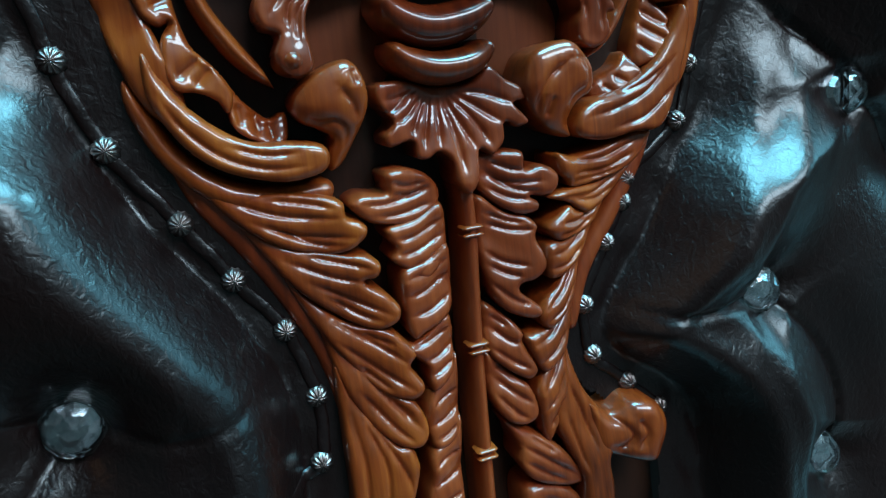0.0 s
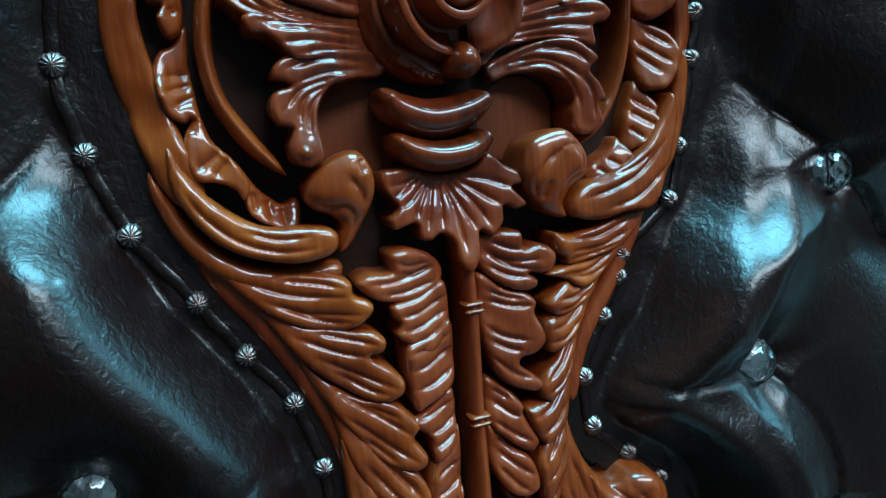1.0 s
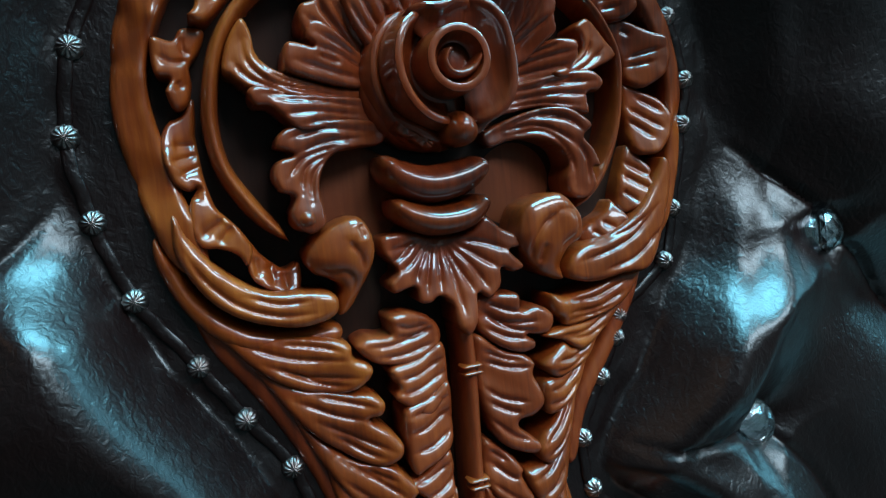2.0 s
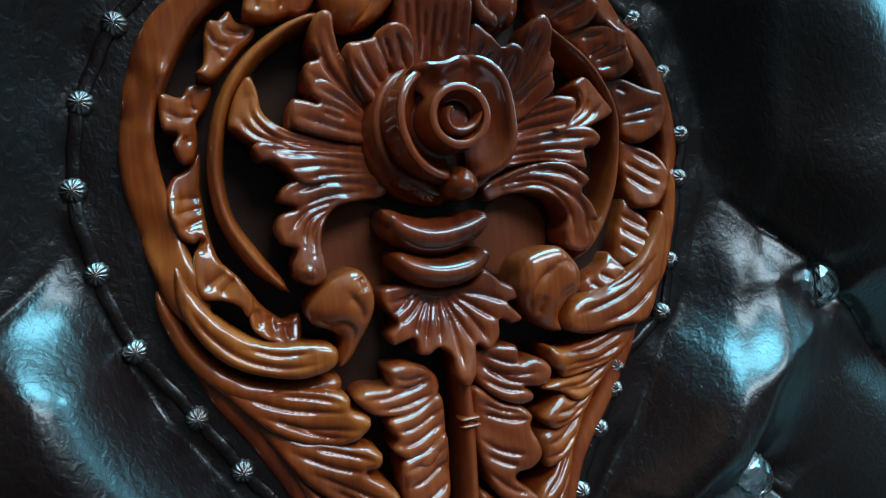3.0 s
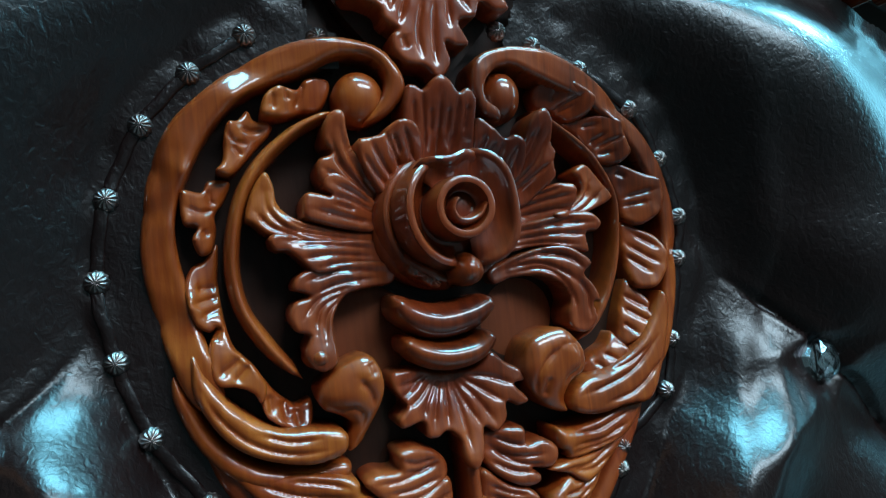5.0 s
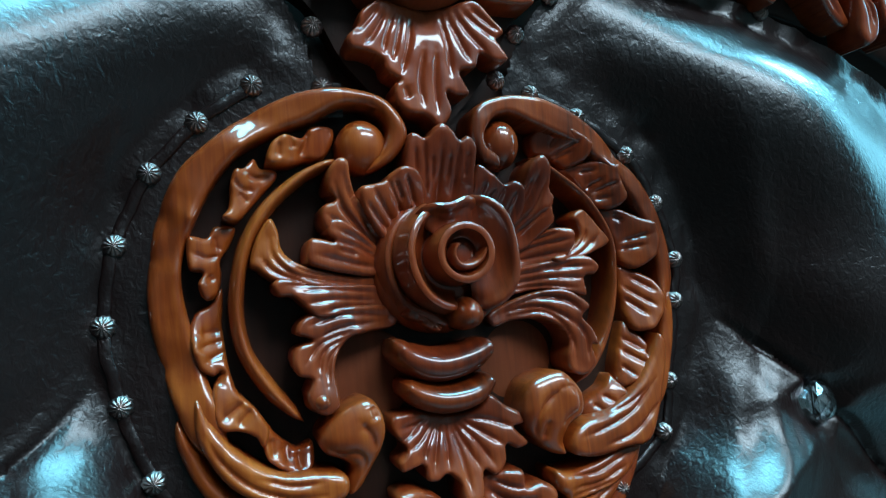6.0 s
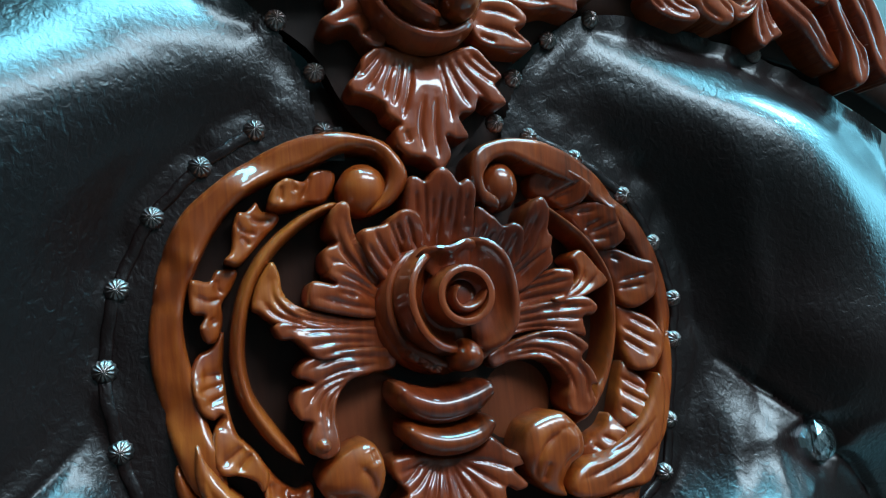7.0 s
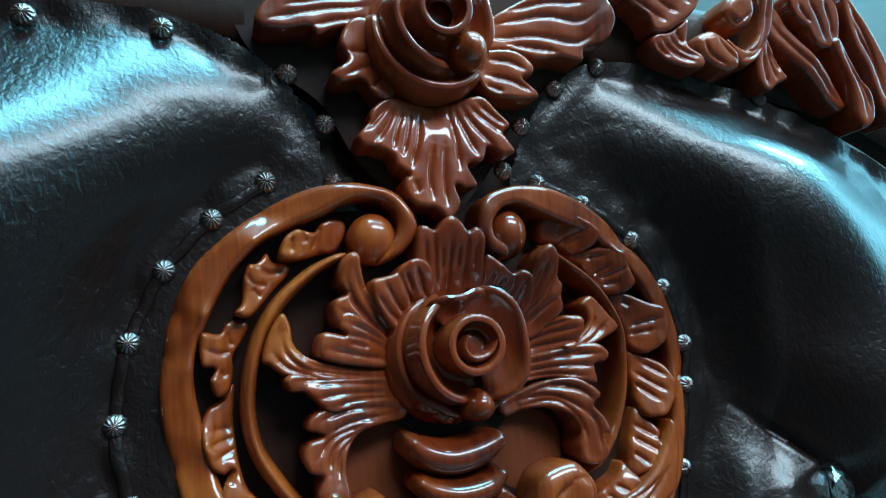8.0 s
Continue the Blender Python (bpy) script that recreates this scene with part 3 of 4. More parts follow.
part("acanthus_leaf", *carve([(-81, -2), (-77.5, 4.5), (-66.5, 8), (-47.5, 8.5), (-28, 5.5), (-29, -4), (-43.5, -5.5), (-54.5, -7.5), (-61, -14.5), (-63.5, -23.5), (-62.5, -32), (-63, -39), (-69, -42.5), (-75, -39.5), (-78, -32.5), (-75, -25), (-81, -22), (-83.5, -14.5), (-80.5, -8.5), (-73, -6.5), (-75.5, -4.5)], 3, [(-79, 0.5, 16), (-82, -15, 16), (-71, -36, 19), (-31.5, 1.5, 1), (-57, -4, 12)], [[(-73.5, 1.5), (-56, 4.5), (-34, 2)], [(-71.5, -5.5), (-56.5, -1.5), (-37.5, -1)], [(-77, -16.5), (-68.5, -8), (-51.5, -3.5)], [(-71.5, -24), (-68, -12.5), (-54.5, -6)], [(-67.5, -28.5), (-65.5, -16.5), (-57, -7.5)]]), WOOD_RED, panel, sharp=180)
part("acanthus_leaf", *carve([(21, 76.5), (29.5, 72), (36.5, 66), (42.5, 67.5), (47.5, 63.5), (48, 52.5), (41.5, 42.5), (29, 48.5), (18, 55.5)], 3, [(29.5, 69.5, 17), (45.5, 63, 17), (27.5, 49, 1)], [[(36.5, 65.5), (32, 54.5), (29, 49)], [(26, 68), (21, 56.5)], [(43, 61.5), (37.5, 48)], [(31.5, 63.5), (26.5, 53.5)]]), WOOD_RED, panel, sharp=180)
part("acanthus_leaf", *carve([(51, 74.5), (58.5, 80.5), (63.5, 73.5), (63, 62), (65.5, 57.5), (64, 51), (65, 44.5), (61, 40), (46.5, 29), (35.5, 37), (40, 50), (47, 61.5)], 3, [(58.5, 77, 20), (63.5, 50.5, 16), (40.5, 38, 1)], [[(56.5, 71.5), (50.5, 57), (39.5, 44)], [(60.5, 67), (54, 52.5), (42, 40)], [(62.5, 52), (52.5, 44.5), (42.5, 36)], [(53, 68.5), (46.5, 54)]]), WOOD_RED, panel, sharp=180)
part("acanthus_leaf", *carve([(63, 40), (69, 40), (75, 38.5), (75.5, 33), (74, 28.5), (67, 20), (48.5, 17), (35.5, 22.5), (40, 32.5), (50, 36)], 3, [(73, 35.5, 18), (41, 28, 1)], [[(73.5, 33.5), (58, 31.5), (41, 27.5)], [(71.5, 27), (56, 25.5), (40.5, 23)], [(65.5, 37.5), (51.5, 34)]]), WOOD_RED, panel, sharp=180)
part("acanthus_leaf", *carve([(77, 46), (85, 50), (94, 40), (100, 30.5), (89, 25), (77.5, 22), (65.5, 20.5), (62, 24), (73, 27.5), (80.5, 34.5), (80, 41.5)], 3, [(86.5, 43.5, 11), (67, 22.5, 15)], [[(86, 40), (82, 31.5), (69, 23.5)], [(92.5, 34.5), (81.5, 26), (70.5, 22.5)]]), WOOD, panel, sharp=180)
part("acanthus_leaf", *carve([(37.5, 19), (66, 23), (75, 24), (83, 22.5), (88, 17), (85, 12.5), (79, 11.5), (79.5, 1.5), (69.5, 3.5), (52.5, 7), (33, 5), (32, 13.5)], 3, [(84.5, 17.5, 19), (76.5, 6, 16), (37, 13.5, 1)], [[(83, 17.5), (64, 18), (38.5, 15.5)], [(80.5, 11), (60, 13), (36.5, 11)], [(72.5, 20.5), (54, 18.5)], [(73, 6), (56, 9), (38, 8)]]), WOOD_RED, panel, sharp=180)
part("acanthus_leaf", *carve([(30.5, -0.5), (49, 5.5), (66, 6.5), (76, 0.5), (80, -5), (75.5, -10), (81.5, -17.5), (84, -26), (80, -26.5), (81.5, -36), (74.5, -42), (66, -39.5), (64, -31), (66.5, -23), (62, -14), (51, -9), (38, -8.5), (27, -11), (23.5, -4.5)], 3, [(78, -5, 18), (82, -24, 16), (73.5, -38, 14), (30, -4, 1)], [[(48.5, 2), (65.5, 0.5), (76.5, -8.5)], [(33.5, -3.5), (51.5, -2), (66, -9.5), (74, -17.5)], [(35, -6.5), (53, -5), (64, -13.5), (69, -25.5), (68.5, -36)], [(71, -12), (76.5, -21.5), (77, -35.5)], [(37, -1), (55.5, 3.5), (72, -2)]]), WOOD_RED, panel, sharp=180)
part("leaf_curl", *blob(-71, -35.5, 2, 7.5, 7, 19), WOOD, panel, "polished rounded leaf curl")

# rose
rose_cup = part("rose", *blob(-3, 22, 2, 35, 33, 15, n=40, m=18), WOOD_RED, panel, "carved teak rose with rolled petals")
PETALS = [
    (-1, 27, 112, 275, (36, 0), (32, -9), (24, -4), 0.5, 0.45),
    (3, 24, 272, 345, (33, 0), (29, -17), (20, -12), 0.8, 0.4),
    (-1, 23, 205, 272, (34, 0), (28, -12), (18, -9), 0.8, 0.45),
    (2, 29, 58, 135, (28, -4), (28, -25), (14, -19), 2.0, 0.5),
    (5, 29, -78, 82, (31, -2), (29.5, -26), (15, -18), 2.0, 0.3),
    (1, 29, 108, 272, (31, -4), (27, -27), (16, -12), 0.5, 0.45),
    (2.5, 29.5, 0, 360, (17, -13), (14.5, -31), (8, -24), 0.0, 0),
]
for cx, cz, a0, a1, base, lip, core, wave, ends in PETALS:
    part("petal", *petal_wall(cx, cz, a0, a1, base, lip, core, wave=wave, ends=ends), WOOD_RED, rose_cup)
part("petal", *blob(4, 28.5, -18, 11, 11, 6), WOOD_RED, rose_cup)
part("petal", *band([(2.5 + r * math.cos(radians(a)), 29.5 + r * math.sin(radians(a)), w) for a, r, w in ((95, 5, 1.5), (140, 5.5, 2), (190, 6, 2.4), (240, 6.5, 2.8), (290, 7, 3), (335, 9, 2.8), (375, 13, 1.5))], -20, 11.5, power=2, taper=(0.12, 0), skirt=2), WOOD_RED, rose_cup)
part("rosebud", *blob(6, -1, -10, 9.5, 9, 15, point=0.2), WOOD, panel, "small polished bud under the rose")
part("bud_leaf", *leaf([(-8, -8, 4), (-15, -1, 5), (-25, 4, 3)], -4, 9, lobes=2, cut=0.3, seed=50, n=50), WOOD_RED, panel)

# neck rings and palmette
part("neck_ring", *band([(-33.5, -10.5, 4), (-25.5, -20, 8), (-10.5, -26, 9.5), (7.5, -24, 9), (20.5, -17, 5)], -2, 16, power=2, taper=(0.1, 0.1)), WOOD_RED, panel)
part("neck_ring", *band([(-31, -32, 4), (-21.5, -39.5, 7), (-7.5, -44, 8), (8.5, -42.5, 7.5), (18.5, -34.5, 5)], -2, 15, power=2, taper=(0.1, 0.1)), WOOD, panel)
part("palmette", *carve([(-35, -48), (-23.5, -48), (-9.5, -52), (7.5, -52), (17, -45), (25, -51.5), (34, -57), (34, -62), (28, -63.5), (34.5, -72), (28.5, -74.5), (22.5, -71.5), (21, -80), (14.5, -85.5), (8.5, -82.5), (6, -95), (0.5, -102), (-4.5, -96.5), (-5.5, -86.5), (-11, -81), (-16.5, -83.5), (-22, -82), (-23.5, -74.5), (-34, -76), (-36, -71), (-31, -65.5), (-36.5, -57.5), (-37.5, -51.5)], 3, [(-9, -51, 3), (-33, -67.5, 16), (0.5, -96.5, 18), (29, -69.5, 16), (20, -52.5, 12), (-34.5, -53.5, 12)], [[(-15.5, -52.5), (-27, -55), (-35, -55)], [(-13.5, -54), (-24, -63), (-31.5, -66)], [(-11.5, -54.5), (-20, -66.5), (-23, -75)], [(-10, -54.5), (-15, -67.5), (-18.5, -80.5)], [(-8, -55), (-9, -68), (-10.5, -80.5)], [(-6.5, -55), (-2.5, -72), (0, -94)], [(-5, -55), (1, -69.5), (8, -83)], [(-3, -55.5), (7, -68), (15.5, -82)], [(-1, -55), (12, -64.5), (22.5, -72)], [(1.5, -55), (14.5, -57.5), (29, -63.5)], [(-21.5, -54), (-30.5, -60), (-35.5, -61.5)]], cut=2.4, width=1.7), WOOD_RED, panel, "fan-shaped palmette leaf with furrows", sharp=180)

# buds beside the palmette, and the sweeping ends of the rims
part("scroll_sweep", *carve([(-127.5, -27), (-122, -37.5), (-112, -52), (-95, -65), (-77.5, -67.5), (-64.5, -70), (-61.5, -76), (-65.5, -82), (-81.5, -84), (-101, -78.5), (-114.5, -69.5), (-124, -56), (-129, -41.5)], 4, [(-125.5, -34.5, 14), (-111, -57, 18), (-65, -75, 21)], [[(-125, -43.5), (-118, -57), (-105, -70), (-88.5, -77), (-70.5, -78)], [(-102.5, -66), (-88, -71.5), (-72.5, -72)]], edge=5), WOOD, panel, "furrowed sweeping scroll end", sharp=180)
part("scroll_sweep", *carve([(-136.5, -36.5), (-129.5, -48), (-119, -67.5), (-103.5, -81), (-83.5, -87), (-64.5, -86), (-59.5, -91), (-66, -98), (-87, -98), (-111.5, -89), (-128, -72), (-137.5, -49)], 6, [(-134, -47, 9), (-101.5, -87.5, 13)], [], edge=6), WOOD, panel, sharp=180)
part("scroll_sweep", *carve([(127, -25), (131, -35), (123.5, -60), (111, -83.5), (92.5, -85), (74.5, -86.5), (59.5, -82), (60, -73), (70, -66.5), (88.5, -63), (106, -53), (119, -38.5)], 4, [(127, -35, 13), (102, -69.5, 15), (65.5, -76.5, 19)], [[(119.5, -50), (100.5, -66), (80, -72), (64, -74)], [(120.5, -62.5), (101, -77), (79, -81)], [(115, -52.5), (99.5, -61.5), (73.5, -67)]], edge=4), WOOD, panel, "furrowed sweeping scroll end", sharp=180)
part("scroll_bud", *carve([(-74, -52.5), (-68.5, -45), (-57.5, -38.5), (-48, -37), (-42.5, -45.5), (-42, -57), (-48, -69.5), (-54.5, -80), (-60.5, -83), (-61, -76.5), (-59, -69.5), (-64, -64.5), (-71.5, -60.5)], 4, [(-60, -51.5, 22), (-48.5, -45, 24), (-57.5, -78.5, 12)], [[(-72.5, -56.5), (-64, -61.5), (-57, -61.5), (-53, -66.5), (-55.5, -75)], [(-55, -47), (-49.5, -54.5), (-47.5, -63)], [(-48, -40), (-46.5, -48)]], edge=10, cut=2.5, width=1.8), WOOD, panel, "polished tear-shaped scroll bud", sharp=180)
part("scroll_bud", *carve([(32.5, -52), (39, -41), (56, -37), (64.5, -43), (69.5, -51), (69, -61.5), (61.5, -66.5), (57, -74.5), (57.5, -83), (46, -79), (37.5, -70), (32.5, -60.5)], 4, [(45.5, -55, 22), (59.5, -49.5, 23), (53, -77, 15)], [[(55, -46), (44, -53.5), (39, -64.5), (41.5, -73.5)], [(55, -45.5), (64, -47), (66, -58), (57.5, -64.5), (55, -75.5)], [(46.5, -61), (43, -72.5)]], edge=10, cut=2.5, width=1.8), WOOD, panel, "polished tear-shaped scroll bud", sharp=180)

# lower body: leaf columns on both sides of the stem
part("leaf_column", *carve([(-119.5, -79.5), (-101.5, -86.5), (-83.5, -88.5), (-67, -92), (-58.5, -96.5), (-57.5, -103), (-51.5, -106), (-49, -110), (-51.5, -114.5), (-59.5, -119), (-73.5, -118.5), (-89.5, -111.5), (-102, -101.5), (-111.5, -90.5)], 4, [(-114.5, -83, 8), (-60.5, -99, 17), (-52, -110.5, 17), (-73.5, -117, 10)], [[(-106.5, -89), (-85, -98.5), (-59, -103.5)], [(-99, -99), (-79.5, -108), (-53.5, -113)], [(-91, -90.5), (-72.5, -95), (-61.5, -99)], [(-90.5, -102.5), (-72.5, -113), (-59, -116)]], edge=4), WOOD, panel, "overlapping carved leaf of the splat", sharp=180)
part("leaf_column", *carve([(-103, -100.5), (-82.5, -113), (-61, -119.5), (-51, -121.5), (-45.5, -127), (-47.5, -132.5), (-53.5, -134), (-44.5, -141), (-39, -149), (-42.5, -155.5), (-53.5, -156.5), (-68, -148), (-83.5, -133), (-95, -115.5)], 4, [(-98, -105, 7), (-48, -127, 17), (-41.5, -149.5, 18), (-68, -146.5, 9)], [[(-87, -118.5), (-67.5, -129), (-52.5, -134)], [(-78, -130), (-61.5, -140.5), (-43, -151)], [(-78.5, -117.5), (-59, -124.5), (-49, -128.5)], [(-71.5, -138), (-57.5, -148.5), (-47.5, -153.5)]], edge=4), WOOD, panel, "overlapping carved leaf of the splat", sharp=180)
part("leaf_column", *carve([(-87.5, -127), (-66, -150.5), (-48, -156.5), (-39.5, -164), (-34.5, -172), (-38, -178), (-33, -187), (-35, -192), (-42.5, -193), (-55.5, -186), (-68.5, -168), (-80.5, -146.5)], 4, [(-81.5, -136, 7), (-36.5, -170, 17), (-35.5, -188.5, 18), (-59.5, -178, 9)], [[(-72, -148.5), (-54.5, -162.5), (-38, -176.5)], [(-70, -159.5), (-51.5, -177.5), (-37, -189.5)], [(-59, -157), (-44, -166)], [(-61.5, -173.5), (-47.5, -188)]], edge=4), WOOD, panel, "overlapping carved leaf of the splat", sharp=180)
part("leaf_column", *carve([(-76, -150), (-61.5, -172.5), (-47.5, -189), (-39.5, -193.5), (-34, -206), (-35.5, -214), (-42, -217), (-52.5, -212), (-65, -196), (-73, -172)], 4, [(-72.5, -159, 7), (-36.5, -201, 17), (-39, -214.5, 18), (-62.5, -196.5, 9)], [[(-64, -173), (-49.5, -193), (-36.5, -209.5)], [(-63.5, -185.5), (-50, -204.5), (-41, -214.5)], [(-50.5, -190), (-40, -203)]], edge=4), WOOD, panel, "overlapping carved leaf of the splat", sharp=180)
part("leaf_column", *carve([(-72.5, -169.5), (-62.5, -195.5), (-51, -212.5), (-44, -215.5), (-41, -225.5), (-42.5, -233.5), (-46.5, -246.5), (-46.5, -264), (-51.5, -285.5), (-73, -278), (-74.5, -237.5), (-73.5, -199)], 4, [(-71, -183.5, 8), (-43, -224.5, 17), (-48, -255, 17), (-74.5, -252, 9)], [[(-64, -199), (-57, -223.5), (-60, -251)], [(-59.5, -203), (-49, -226), (-46, -241)], [(-69, -195), (-66.5, -220.5), (-68, -248)], [(-56, -243.5), (-58, -271.5)]], edge=4), WOOD, panel, "overlapping carved leaf of the splat", sharp=180)
part("leaf_column", *carve([(-38.5, -87), (-30, -85.5), (-18.5, -89.5), (-11.5, -98), (-14, -107), (-25.5, -111), (-36.5, -111), (-48, -107.5), (-56, -98.5), (-49.5, -94.5), (-38.5, -95.5)], 4, [(-53, -99, 17), (-36, -90, 16), (-14.5, -101, 8)], [[(-50.5, -99), (-37.5, -100), (-15.5, -97)], [(-46, -105), (-33, -106), (-15, -103.5)], [(-37, -90.5), (-28.5, -94), (-17.5, -93.5)], [(-37, -96.5), (-26.5, -98), (-15.5, -95.5)]], edge=4), WOOD_RED, panel, "overlapping carved leaf beside the stem", sharp=180)
part("leaf_column", *carve([(-40, -111), (-25, -109), (-12, -104.5), (-10, -120.5), (-13.5, -131), (-24, -139), (-35, -131.5), (-40, -126), (-37.5, -121), (-40.5, -116.5)], 4, [(-38.5, -115.5, 16), (-38.5, -127.5, 17), (-13, -120, 7)], [[(-39, -117), (-26.5, -117), (-10, -111.5)], [(-38.5, -124), (-27.5, -124), (-11, -119)], [(-32.5, -132), (-22.5, -129.5), (-12, -125.5)]], edge=4), WOOD_RED, panel, "overlapping carved leaf beside the stem", sharp=180)
part("leaf_column", *carve([(-36, -131.5), (-22.5, -129.5), (-11, -124.5), (-11, -148), (-15.5, -158.5), (-28.5, -164), (-34.5, -165.5), (-37, -157.5), (-38, -145)], 4, [(-35, -137.5, 18), (-34, -162, 15), (-13, -142, 7)], [[(-36, -144), (-26, -143.5), (-11, -138)], [(-34, -154), (-24, -153), (-12, -147.5)], [(-35.5, -136), (-23, -135), (-11.5, -130.5)]], edge=4), WOOD_RED, panel, "overlapping carved leaf beside the stem", sharp=180)
part("leaf_column", *carve([(-41, -168.5), (-30.5, -166.5), (-15, -158), (-14, -178), (-19, -188.5), (-29, -193), (-29.5, -181.5), (-34, -176)], 4, [(-37.5, -168.5, 16), (-29, -188.5, 16), (-15.5, -172, 7)], [[(-37, -169.5), (-26.5, -168), (-14, -164)], [(-31, -177), (-23, -176.5), (-14, -172.5)], [(-29, -185), (-22.5, -183), (-15, -180)]], edge=4), WOOD_RED, panel, "overlapping carved leaf beside the stem", sharp=180)
part("leaf_column", *carve([(-30, -193), (-20, -186.5), (-14, -178), (-16, -209), (-21.5, -220), (-32, -221.5), (-34, -206)], 4, [(-31, -199.5, 17), (-30.5, -218, 15), (-17.5, -203, 7)], [[(-30.5, -200), (-25, -197.5), (-15.5, -195)], [(-32.5, -209), (-24.5, -207.5), (-16, -204)], [(-30.5, -216.5), (-24.5, -215.5), (-18, -212)]], edge=4), WOOD_RED, panel, "overlapping carved leaf beside the stem", sharp=180)
part("leaf_column", *carve([(-33.5, -221.5), (-23.5, -218), (-16, -209), (-19, -243.5), (-23.5, -277.5), (-39, -278), (-39.5, -249), (-36, -235.5)], 4, [(-34.5, -230, 17), (-36.5, -255.5, 15), (-19.5, -234.5, 7)], [[(-34, -230), (-28, -227.5), (-18, -226)], [(-36, -239.5), (-28, -238), (-19, -236)], [(-37, -251), (-29.5, -249), (-20, -246.5)], [(-37.5, -261), (-30, -260.5), (-21.5, -257.5)]], edge=4), WOOD_RED, panel, "overlapping carved leaf beside the stem", sharp=180)
part("leaf_column", *carve([(8, -86), (18.5, -84.5), (30.5, -86), (31.5, -94.5), (40, -93.5), (48, -98.5), (47.5, -105.5), (41.5, -109.5), (33, -108), (37.5, -112), (35, -116.5), (25.5, -116), (13, -108), (6.5, -96.5)], 4, [(30, -89, 16), (45.5, -102.5, 17), (35, -114, 15), (10, -94.5, 7)], [[(10, -92), (21.5, -99.5), (41, -101.5)], [(10, -100), (22, -107), (34, -109.5)], [(12.5, -88), (23.5, -93.5), (31.5, -95)], [(13, -95.5), (25.5, -103.5), (40.5, -106.5)]], edge=4), WOOD_RED, panel, "overlapping carved leaf beside the stem", sharp=180)
part("leaf_column", *carve([(6, -104.5), (19.5, -114), (30, -117.5), (35, -123), (33.5, -128.5), (37, -137.5), (37, -144.5), (31, -149.5), (23.5, -150.5), (23, -154.5), (31.5, -162.5), (34.5, -167.5), (27, -169), (12.5, -161), (6, -145.5), (4, -126)], 4, [(32.5, -122.5, 16), (36, -141.5, 18), (31, -165, 15), (6.5, -123.5, 7)], [[(7.5, -117.5), (20.5, -122.5), (33.5, -124)], [(6.5, -130.5), (15.5, -137.5), (29, -141.5)], [(7, -146), (18, -156.5), (30, -162.5)], [(8.5, -112.5), (19.5, -118), (29.5, -120.5)], [(7, -137.5), (16.5, -143.5), (25, -146.5)]], edge=4), WOOD_RED, panel, "overlapping carved leaf beside the stem", sharp=180)
part("leaf_column", *carve([(3.5, -158), (15.5, -166.5), (21.5, -175), (21, -179.5), (25.5, -190.5), (26.5, -195.5), (21, -199), (10.5, -191.5), (2.5, -180.5)], 4, [(19, -174.5, 15), (24.5, -193.5, 17), (4, -169.5, 7)], [[(5, -169), (14, -177.5), (20.5, -180)], [(4, -179), (14.5, -188), (23.5, -193.5)], [(5, -163), (15, -171)]], edge=4), WOOD_RED, panel, "overlapping carved leaf beside the stem", sharp=180)
part("leaf_column", *carve([(1.5, -181.5), (13.5, -195), (20.5, -201), (24.5, -211), (23.5, -218.5), (16, -221.5), (7, -217.5), (0.5, -202)], 4, [(21.5, -204.5, 16), (21, -218.5, 17), (1, -193, 7)], [[(3.5, -194.5), (13.5, -204.5), (23, -212)], [(3.5, -203), (12.5, -214), (19, -219)], [(5, -188.5), (14.5, -198.5)]], edge=4), WOOD_RED, panel, "overlapping carved leaf beside the stem", sharp=180)
part("leaf_column", *carve([(48.5, -89.5), (58, -92), (76, -89.5), (96.5, -85), (108.5, -86.5), (95.5, -101), (73, -107), (56, -107.5), (53, -103), (48.5, -99)], 4, [(53, -95.5, 18), (100, -89, 8), (68.5, -106, 12)], [[(56.5, -94), (75.5, -95), (99.5, -89)], [(57.5, -100.5), (75.5, -101), (97.5, -95)], [(54, -104.5), (71.5, -104), (90.5, -101)]], edge=4), WOOD, panel, "overlapping carved leaf of the splat", sharp=180)
part("leaf_column", *carve([(41, -110), (52, -107.5), (71.5, -107), (94, -100.5), (84.5, -112.5), (65.5, -122), (53, -114.5)], 4, [(47, -110, 17), (87, -106, 8)], [[(47, -111), (68, -112), (88.5, -104.5)], [(54.5, -113.5), (71, -115), (85, -110)]], edge=4), WOOD, panel, "overlapping carved leaf of the splat", sharp=180)
part("leaf_column", *carve([(39, -125), (46, -119.5), (54, -115.5), (60.5, -119), (79, -113), (69.5, -127.5), (53.5, -132), (44.5, -132)], 4, [(45.5, -125, 18), (73.5, -118, 8)], [[(45.5, -123.5), (60, -124), (76.5, -117)], [(43.5, -129), (56, -129), (70.5, -123.5)]], edge=4), WOOD, panel, "overlapping carved leaf of the splat", sharp=180)
part("leaf_column", *carve([(37.5, -135), (42.5, -131.5), (51, -131.5), (70, -125), (59.5, -143.5), (44, -151), (37.5, -148.5)], 4, [(40, -138, 18), (64.5, -129.5, 8)], [[(39, -138), (50.5, -137.5), (66, -129)], [(38.5, -145), (50, -144.5), (62.5, -136.5)]], edge=4), WOOD, panel, "overlapping carved leaf of the splat", sharp=180)
part("leaf_column", *carve([(30.5, -168.5), (34.5, -161), (45, -153), (62.5, -136.5), (54, -161.5), (40, -175), (33.5, -175)], 4, [(34.5, -166.5, 17), (57.5, -146, 8)], [[(35, -165), (47, -157.5), (59, -143.5)], [(35, -171.5), (46.5, -166), (55.5, -154.5)]], edge=4), WOOD, panel, "overlapping carved leaf of the splat", sharp=180)
